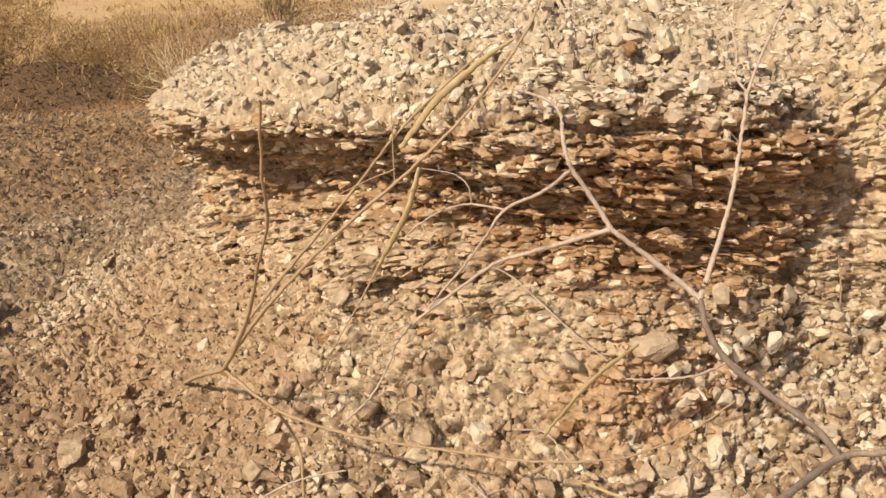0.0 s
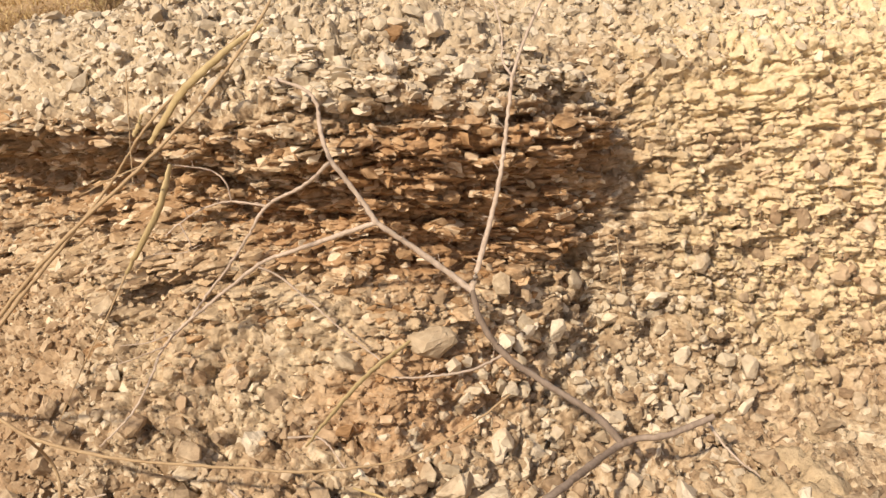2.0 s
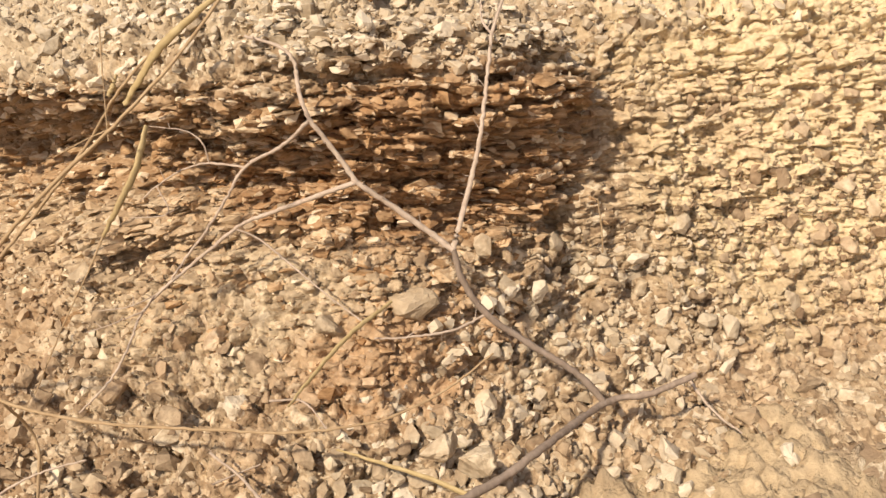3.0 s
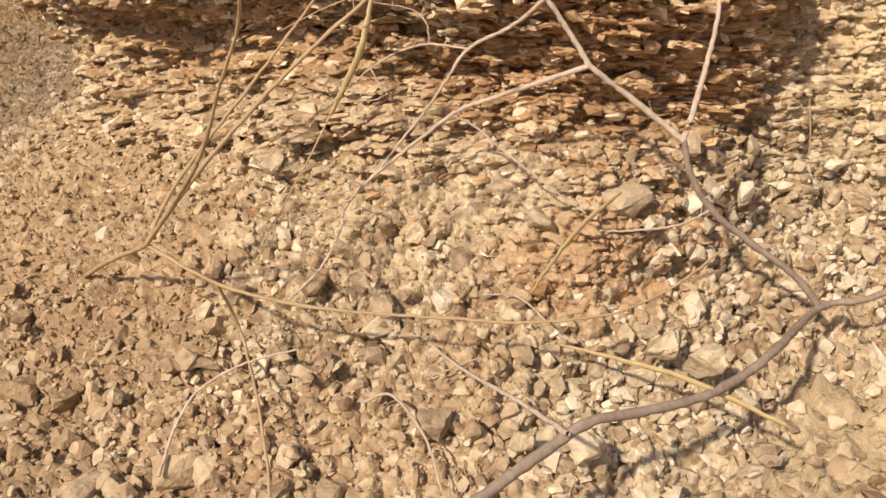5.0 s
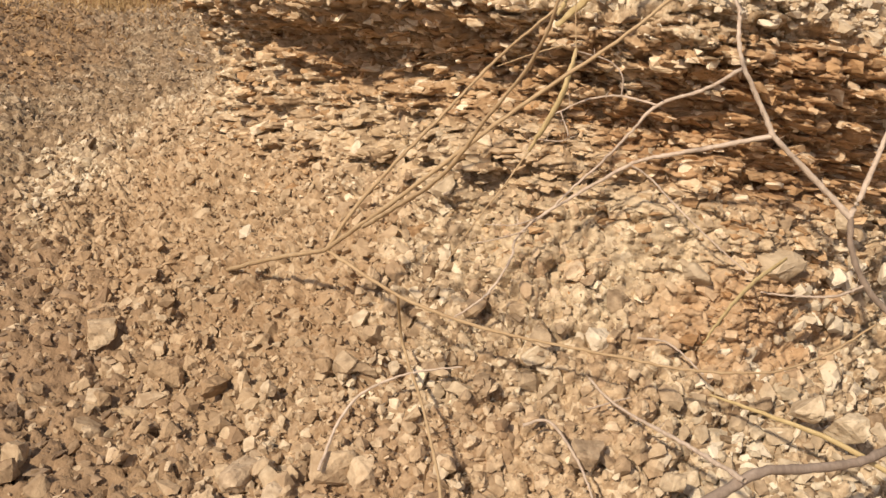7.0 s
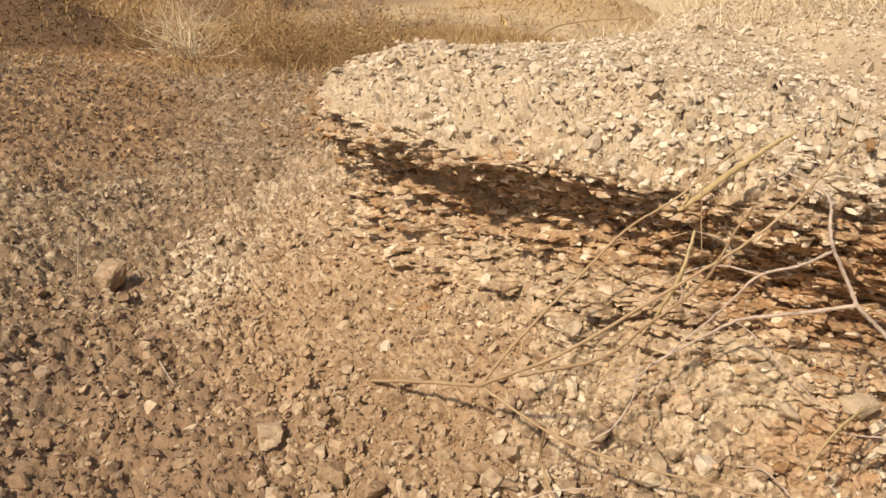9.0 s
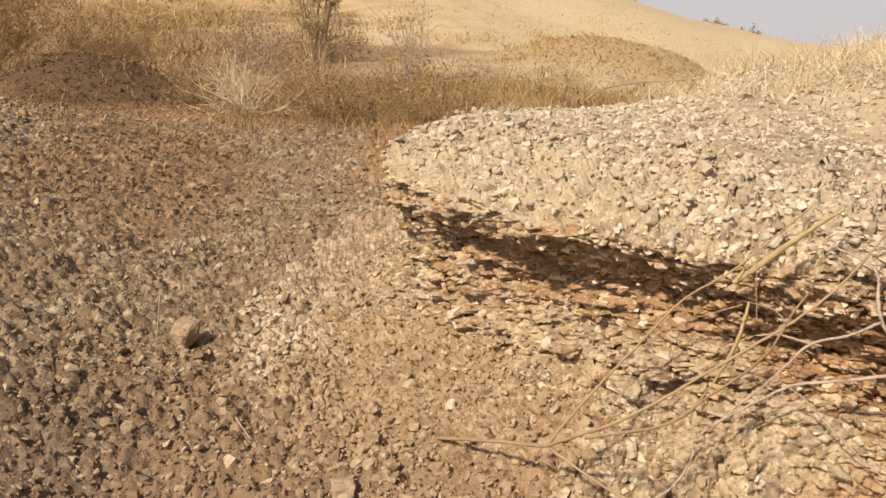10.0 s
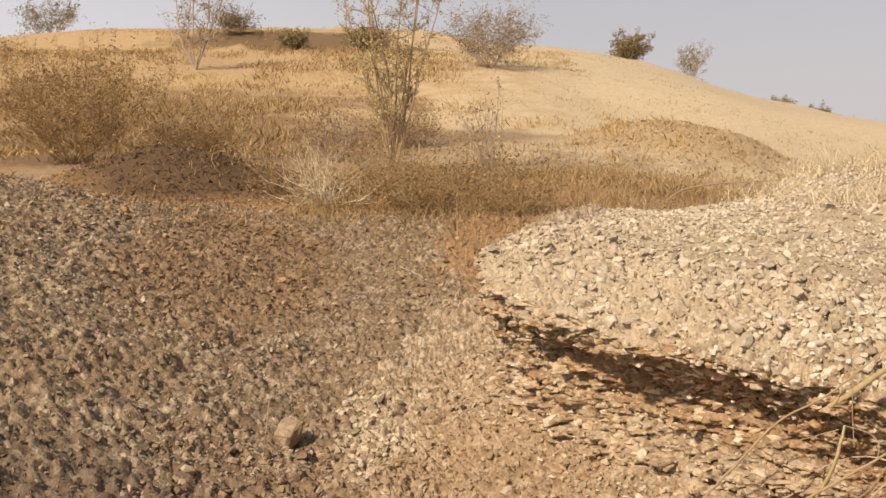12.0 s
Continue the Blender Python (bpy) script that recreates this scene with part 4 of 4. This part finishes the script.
blades("hill_tussocks", *tufts(1800, 14, -20, 4, 16, 42, 0.22, 39, lambda x, y: fbm(x * 0.35, y * 0.25, 0, 3, 93) > 0.0), 0.2, 0.012, "golden tussocks of dry grass on the hillside", STRAW, 0.7, 49)
blades("backslope_grass", *tufts(1050, 12, -0.7, 7.0, 5.6, 14.5, 0.14, 40, lambda x, y: (behind_lip(x, y)[0] > 2.2) | ((y > 6.2) & (behind_lip(x, y)[0] > 0.1))), 0.13, 0.004, "brown dry grass on the slope behind the bank", BROWN_STRAW, 0.9, 50)
blades("hollow_litter", *tufts(700, 12, -0.8, 8.5, 12.0, 20.0, 0.18, 51), 0.15, 0.007, "brown dead grass in the hollow before the mound", BROWN_STRAW, 0.9, 52)

# ---- the two dry shrubs in front of the ledge, and loose twigs ----
def stick(name, points, r0, r1, mat, parent, label="", squash=1.0, knots=0.08):
    """A bent, tapering twig through the points, with small knots."""
    line = curve_points(np.array(points), max(10, 8 * len(points)))
    n = len(line)
    r = np.linspace(r0, r1, n) * (1 + knots * np.clip(RNG.normal(size=n), -1.5, 1.5))
    line[1:-1] += RNG.normal(size=(n - 2, 3)) * min(r0, 0.004) * 0.15
    if squash < 1:
        r = r * np.sin(np.linspace(0.25, np.pi - 0.25, n)) ** 0.4
    v, f = tube(line, r, 8 if r0 > 0.003 else 6, 0.04)
    if squash < 1:                  # flattened across, like a pod
        side = 8 if r0 > 0.003 else 6
        c = v.reshape(n, side, 3)
        mid = c.mean(1, keepdims=True)
        flat_way = (c[:, :1] - mid) / np.linalg.norm(c[:, :1] - mid, axis=-1, keepdims=True)
        c = c - flat_way * ((c - mid) * flat_way).sum(-1, keepdims=True) * (1 - squash)
        v = c.reshape(-1, 3)
    ob = mesh_object(name, v, f, mat)
    if parent is not None:
        under(ob, parent)
    return tagged(ob, label)


thorn_bush = tagged(empty("thorn_shrub", (0.852, 2.263, 0.20)), "leafless grey thorny shrub sprawling before the ledge", "shrub")
straw_bush = tagged(empty("straw_shrub", (-0.81, 2.88, 0.41)), "dead straw-coloured plant with long stalks and dry pods", "plant")


def grey(r0, r1, *points):
    """A branch of the thorny shrub with short thorns along it, or a single thorn."""
    if len(points) == 2:
        return stick("thorn", points, r0, r1, TWIG, thorn_bush)
    branch = stick("branch", points, r0, r1, SHADED_BARK if r0 > 0.007 else TWIG, thorn_bush)
    line = curve_points(np.array(points), 40)
    for k in range(5, 38, 8 if r0 > 0.004 else 12):
        out = RNG.normal(size=3) * 0.012 + np.array([0, -0.004, 0.008])
        stick("thorn", [line[k], line[k] + out], 0.0013, 0.0004, TWIG, thorn_bush)
    return branch


def straw(r0, r1, *points):
    return stick("stalk", points, r0, r1, STALK, straw_bush)


def pod(r0, r1, *points):
    return stick("pod", points, r0, r1, POD, straw_bush, "long flat dry pod", 0.6, 0.03)


def loose_twig(r0, r1, *points):
    return tagged(stick("dry_twig", points, r0, r1, TWIG, None), "short bare twig lying on the stones", "twig")


grey(0.0078, 0.0068, (0.804, 2.080, 0.285), (0.749, 2.076, 0.366), (0.647, 2.068, 0.462), (0.573, 2.063, 0.539), (0.534, 2.062, 0.614), (0.522, 2.062, 0.689))
grey(0.0098, 0.0075, (-0.140, 1.489, 0.295), (-0.068, 1.544, 0.302), (0.045, 1.598, 0.327), (0.166, 1.650, 0.349), (0.269, 1.693, 0.328), (0.392, 1.743, 0.307), (0.510, 1.809, 0.302), (0.606, 1.872, 0.313), (0.804, 2.080, 0.285), (0.907, 2.075, 0.286), (1.014, 2.073, 0.307))
grey(0.0068, 0.0055, (0.522, 2.062, 0.689), (0.439, 2.078, 0.774), (0.354, 2.083, 0.856))
grey(0.006, 0.003, (0.354, 2.083, 0.856), (0.314, 2.089, 0.940), (0.286, 2.088, 0.991), (0.276, 2.098, 1.045), (0.276, 2.110, 1.109), (0.247, 2.136, 1.141), (0.193, 2.162, 1.167))
grey(0.006, 0.0035, (0.522, 2.062, 0.689), (0.551, 2.064, 0.756), (0.588, 2.079, 0.833), (0.618, 2.092, 0.906), (0.652, 2.130, 0.999), (0.686, 2.168, 1.095))
grey(0.0036, 0.002, (0.686, 2.168, 1.095), (0.738, 2.204, 1.178), (0.813, 2.243, 1.278), (0.861, 2.277, 1.347))
grey(0.003, 0.0016, (0.686, 2.168, 1.095), (0.682, 2.222, 1.127), (0.692, 2.243, 1.184), (0.692, 2.280, 1.257))
grey(0.0052, 0.002, (0.354, 2.083, 0.856), (0.259, 2.110, 0.835), (0.140, 2.175, 0.803), (0.102, 2.202, 0.787), (0.007, 2.222, 0.730), (-0.084, 2.232, 0.674), (-0.135, 2.234, 0.627), (-0.151, 2.198, 0.599), (-0.190, 2.177, 0.545), (-0.226, 2.171, 0.512), (-0.286, 2.193, 0.465))
grey(0.0042, 0.0022, (0.286, 2.088, 0.991), (0.225, 2.130, 0.946), (0.144, 2.175, 0.911), (0.097, 2.195, 0.854), (0.054, 2.206, 0.806), (-0.018, 2.223, 0.734), (-0.070, 2.233, 0.679))
grey(0.003, 0.0015, (0.144, 2.175, 0.911), (0.075, 2.199, 0.929), (0.019, 2.228, 0.922), (-0.041, 2.243, 0.896), (-0.076, 2.249, 0.873))
grey(0.002, 0.0012, (0.075, 2.199, 0.929), (0.071, 2.186, 0.972), (0.041, 2.192, 1.002), (-0.025, 2.195, 1.022))
grey(0.0026, 0.0015, (0.102, 2.202, 0.785), (0.143, 2.197, 0.757), (0.191, 2.177, 0.704), (0.252, 2.124, 0.638), (0.317, 2.071, 0.575))
grey(0.0035, 0.0018, (0.574, 2.065, 0.542), (0.493, 2.042, 0.528), (0.396, 2.033, 0.536), (0.333, 2.045, 0.543))
grey(0.0018, 0.001, (-0.084, 2.232, 0.674), (-0.143, 2.210, 0.664), (-0.206, 2.210, 0.667))
grey(0.0018, 0.001, (-0.117, 2.227, 0.645), (-0.185, 2.205, 0.635), (-0.237, 2.203, 0.629))
grey(0.0018, 0.001, (-0.041, 2.243, 0.896), (-0.030, 2.232, 0.838), (-0.107, 2.243, 0.840))
grey(0.0016, 0.0006, (0.568, 2.071, 0.789), (0.552, 2.063, 0.802))
grey(0.0016, 0.0006, (0.314, 2.089, 0.940), (0.301, 2.079, 0.945))
grey(0.004, 0.002, (1.018, 2.133, 0.277), (1.043, 2.067, 0.217), (1.085, 2.023, 0.172))
grey(0.005, 0.0025, (0.121, 1.612, 0.357), (0.086, 1.770, 0.348), (0.025, 1.990, 0.336), (-0.027, 2.024, 0.387))
straw(0.006, 0.005, (-0.810, 2.880, 0.410), (-0.679, 2.559, 0.519), (-0.537, 2.252, 0.615))
straw(0.0045, 0.0022, (-0.537, 2.252, 0.615), (-0.449, 2.234, 0.736), (-0.282, 2.283, 0.891), (-0.164, 2.304, 1.003), (-0.070, 2.210, 1.099), (0.026, 2.214, 1.175), (0.164, 2.262, 1.267))
straw(0.005, 0.0024, (-0.537, 2.252, 0.615), (-0.389, 1.988, 0.785), (-0.214, 1.885, 0.938), (-0.031, 1.858, 1.064), (0.092, 1.875, 1.160), (0.203, 1.917, 1.274), (0.247, 1.950, 1.343))
straw(0.0045, 0.002, (-0.467, 2.084, 0.699), (-0.362, 1.775, 0.842), (-0.310, 1.652, 0.945), (-0.262, 1.548, 1.039), (-0.249, 1.478, 1.101), (-0.236, 1.440, 1.168), (-0.221, 1.399, 1.224))
straw(0.0042, 0.0022, (-0.537, 2.252, 0.615), (-0.401, 2.098, 0.555), (-0.268, 2.038, 0.508), (-0.150, 1.993, 0.484), (0.021, 1.947, 0.454), (0.132, 1.923, 0.433), (0.257, 1.920, 0.420), (0.339, 1.930, 0.419), (0.453, 1.964, 0.437), (0.559, 1.992, 0.480))
straw(0.0035, 0.003, (-0.401, 2.098, 0.555), (-0.384, 2.199, 0.421), (-0.364, 2.020, 0.353), (-0.355, 1.841, 0.285), (-0.362, 1.719, 0.222))
straw(0.0016, 0.001, (-0.059, 2.060, 1.222), (-0.071, 2.029, 1.112), (-0.078, 1.992, 1.021))
straw(0.0018, 0.001, (-0.076, 2.097, 1.038), (-0.137, 2.094, 1.022), (-0.201, 2.110, 0.999))
straw(0.002, 0.0012, (-0.142, 2.090, 0.837), (-0.185, 2.098, 0.773), (-0.247, 2.113, 0.689), (-0.344, 2.126, 0.544))
pod(0.0098, 0.006, (-0.064, 2.205, 1.072), (-0.025, 2.171, 1.111), (0.030, 2.141, 1.168), (0.127, 2.143, 1.232), (0.202, 2.160, 1.269))
pod(0.0098, 0.006, (-0.028, 2.176, 1.025), (-0.060, 2.142, 0.951), (-0.095, 2.112, 0.900), (-0.142, 2.090, 0.837))
pod(0.006, 0.0045, (0.380, 2.038, 0.614), (0.283, 1.981, 0.580), (0.214, 1.933, 0.542), (0.145, 1.874, 0.502))
pod(0.004, 0.0065, (0.218, 1.999, 0.346), (0.385, 1.831, 0.315), (0.535, 1.726, 0.234))
pod(0.006, 0.004, (-0.081, 2.128, 1.095), (-0.069, 2.131, 1.111), (-0.057, 2.135, 1.133))
loose_twig(0.0036, 0.002, (-0.570, 2.020, 0.225), (-0.525, 2.085, 0.300), (-0.470, 2.110, 0.350), (-0.374, 2.117, 0.382), (-0.272, 2.095, 0.397))
loose_twig(0.0035, 0.002, (-0.170, 1.978, 0.314), (-0.116, 1.975, 0.318), (-0.072, 1.899, 0.252), (-0.068, 1.788, 0.205))
loose_twig(0.0025, 0.0018, (0.102, 2.114, 0.434), (0.170, 2.109, 0.419), (0.209, 2.014, 0.384))
loose_twig(0.0022, 0.0015, (-0.033, 2.004, 0.328), (0.064, 2.037, 0.334))
loose_twig(0.004, 0.002, (-1.522, 3.241, 0.399), (-1.411, 2.954, 0.388))
loose_twig(0.003, 0.0015, (-1.801, 3.475, 0.775), (-1.849, 3.572, 0.499))
loose_twig(0.006, 0.003, (-1.443, 8.073, 0.765), (-1.155, 7.563, 0.708))


def dry_stalk(label, r0, r1, *points):
    return tagged(stick("dry_stalk", points, r0, r1, STALK, None), label, "stalk")


dry_stalk("long pale stalk lying over the bank's stony top", 0.006, 0.0035, (0.30, 5.85, 1.44), (0.42, 5.88, 1.51), (0.62, 5.92, 1.545), (0.82, 5.90, 1.56), (1.02, 5.85, 1.575))
dry_stalk("thin dry stalk standing in the crack beside the ledge", 0.0022, 0.0014, (0.905, 2.29, 0.56), (0.908, 2.285, 0.62), (0.905, 2.28, 0.69))
blades("ledge_grass", *tufts(9, 26, 0.86, 1.12, 2.62, 2.86, 0.025, 71), 0.12, 0.0016, "small tufts of straw grass on the ledge's top", PALE_STRAW, 0.6, 72)

# ---- single rocks ----
def bank_height(x, y):
    """The height of the slope below the ledge, or of the gully floor, at a place."""
    low = B[:, : int(np.searchsorted(vv, 0.30))].reshape(-1, 3)
    gap = (low[:, 0] - x) ** 2 + (low[:, 1] - y) ** 2
    k = gap.argmin()
    floor_z = float(surface_z(np.array([x]), np.array([y]), np.array([-1.0]))[0])
    return max(float(low[k, 2]), floor_z) if gap[k] < 0.0016 else floor_z


def rock(x, y, z, size, shape, seed, mat, label, lean=0.25):
    """A single broken rock, its edges worn round."""
    rnd = np.random.default_rng(seed)
    v, f = hull_shape(seed, shape, 18, 0.45)
    bm = bmesh.new()
    vs = [bm.verts.new(q) for q in v]
    for t in f:
        bm.faces.new([vs[i] for i in t])
    bmesh.ops.dissolve_limit(bm, angle_limit=0.25, verts=bm.verts, edges=bm.edges)
    bmesh.ops.bevel(bm, geom=list(bm.edges), offset=0.035, segments=1, affect="EDGES", clamp_overlap=True)
    bmesh.ops.triangulate(bm, faces=bm.faces)
    for reach in (0.2, 0.13) if seed < 400 else (0.25,):
        bmesh.ops.subdivide_edges(bm, edges=[e for e in bm.edges if e.calc_length() > reach], cuts=1)
        bmesh.ops.triangulate(bm, faces=bm.faces)
    for q in bm.verts:
        away = Vector((seed, 0, 0))
        q.co *= 1 + 0.14 * noise.noise(q.co * 2.5 + away) + 0.12 * noise.noise(q.co * 6 + away) + 0.07 * noise.noise(q.co * 13 + away)
    bmesh.ops.triangulate(bm, faces=bm.faces)
    me = bpy.data.meshes.new("rock")
    bm.to_mesh(me)
    bm.free()
    me.materials.append(mat)
    ob = new("rock", me)
    ob.matrix_world = pose(x, y, z + size * shape[2] * 0.2, rnd.normal() * 60 * lean, rnd.normal() * 60 * lean, rnd.uniform(0, 360)) @ Matrix.Scale(size, 4)
    return tagged(ob, label, "rock", "rocks on the bank")


rock(0.45, 2.34, 1.215, 0.115, (1, 0.55, 0.5), 300, RUST, "blocky rust-stained rock on the bank's top")
rock(0.565, 2.38, 1.215, 0.085, (1, 0.8, 0.7), 301, WHITE, "pale angular rock on the bank's top")
rock(0.365, 2.30, 1.205, 0.055, (1, 0.8, 0.7), 302, WHITE, "small pale block on the bank's top")
rock(0.256, 2.20, 0.530, 0.13, (1, 0.7, 0.45), 303, WHITE, "large pale rock embedded in the slope")
rock(0.427, 2.19, 0.545, 0.15, (1, 0.7, 0.45), 304, WHITE, "large pale rock embedded in the slope")
rock(0.955, 2.54, 0.40, 0.10, (1, 0.6, 0.25), 305, RUST, "flat brown stone leaning on the slope")
rock(-0.74, 2.93, 0.50, 0.05, (1, 0.8, 0.7), 306, WHITE, "small white stone on the slope")
rock(-0.70, 2.99, 0.50, 0.07, (1, 0.8, 0.7), 307, GREY, "dark grey stone on the slope")
rock(-1.00, 2.83, 0.34, 0.085, (1, 0.7, 0.7), 308, STONE, "angular buff rock at the slope's foot")
rock(-0.92, 2.49, 0.25, 0.10, (1, 0.8, 0.75), 309, STONE, "rounded buff rock at the slope's foot")
rock(-0.80, 2.40, 0.25, 0.075, (1, 0.8, 0.75), 310, STONE, "rounded buff rock at the slope's foot")
rock(-0.73, 2.12, 0.17, 0.115, (1, 0.6, 0.5), 311, GREY, "pale grey flat rock at the slope's foot")
rock(-0.54, 2.06, 0.19, 0.11, (1, 0.7, 0.8), 312, STONE, "upright buff rock at the slope's foot")
rock(-0.48, 2.03, 0.19, 0.09, (1, 0.7, 0.8), 313, STONE, "upright buff rock at the slope's foot")
rock(-0.66, 2.05, 0.16, 0.07, (1, 0.8, 0.7), 314, GREY, "grey rock at the slope's foot")
rock(-0.60, 2.00, 0.13, 0.085, (1, 0.8, 0.8), 315, STONE, "buff rock at the slope's foot")
rock(0.41, 1.97, 0.31, 0.09, (1, 0.9, 0.75), 316, STONE, "rounded pale rock in the stone chute")
rock(0.48, 1.93, 0.27, 0.095, (1, 0.85, 0.7), 317, STONE, "rounded pale rock in the stone chute")
rock(-0.05, 1.94, 0.25, 0.075, (1, 0.85, 0.7), 318, GREY, "smooth grey rock on the slope")
rock(0.03, 2.16, 0.41, 0.065, (1, 0.8, 0.8), 319, WHITE, "pale angular rock on the slope")
rock(0.01, 2.27, 0.53, 0.075, (1, 0.8, 0.8), 320, RUST, "dark reddish clod on the slope")
rock(0.20, 1.82, 0.21, 0.075, (1, 0.85, 0.7), 321, STONE, "rounded pale rock in the stone chute")
rock(0.10, 1.86, 0.22, 0.06, (1, 0.85, 0.7), 322, STONE, "rounded pale rock in the stone chute")
rock(1.70, 2.60, 0.45, 0.055, (1, 0.85, 0.7), 323, WHITE, "white stone on the sunlit slope")
rock(0.73, 2.25, 0.50, 0.06, (1, 0.6, 0.8), 324, WHITE, "pale angular stone beside the thorny branch")
rock(-1.28, 3.55, 0.45, 0.10, (1, 0.7, 0.7), 325, STONE, "buff rock on the gully floor")
rock(-1.79, 3.84, 0.51, 0.19, (1, 0.8, 0.6), 326, BUFF, "large crumbling clod on the gully floor")
rock(-1.55, 3.40, 0.42, 0.08, (1, 0.7, 0.7), 327, STONE, "buff rock on the gully floor")
rock(-1.10, 2.70, 0.30, 0.11, (1, 0.8, 0.7), 328, STONE, "rough buff clod at the slope's foot")
for k in range(70):                 # the stony foot of the slope
    x, y = -1.25 + 1.05 * RNG.random(), 1.80 + 0.75 * RNG.random()
    size = 0.035 + 0.045 * RNG.random() ** 2
    rock(x, y, bank_height(x, y), size, (1, 0.75, 0.7), 400 + k, (BUFF, STONE, BUFF)[k % 3], "broken rock lying at the slope's foot", 0.5)
for k in range(60):                 # the chute of rounder stones
    y = 1.70 + 0.45 * RNG.random()
    x = 0.15 + 0.85 * RNG.random()
    size = 0.03 + 0.04 * RNG.random() ** 2
    rock(x, y, bank_height(x, y), size, (1, 0.8, 0.75), 500 + k, (STONE, WHITE, STONE)[k % 3], "rounded pale stone in the chute below the ledge", 0.5)
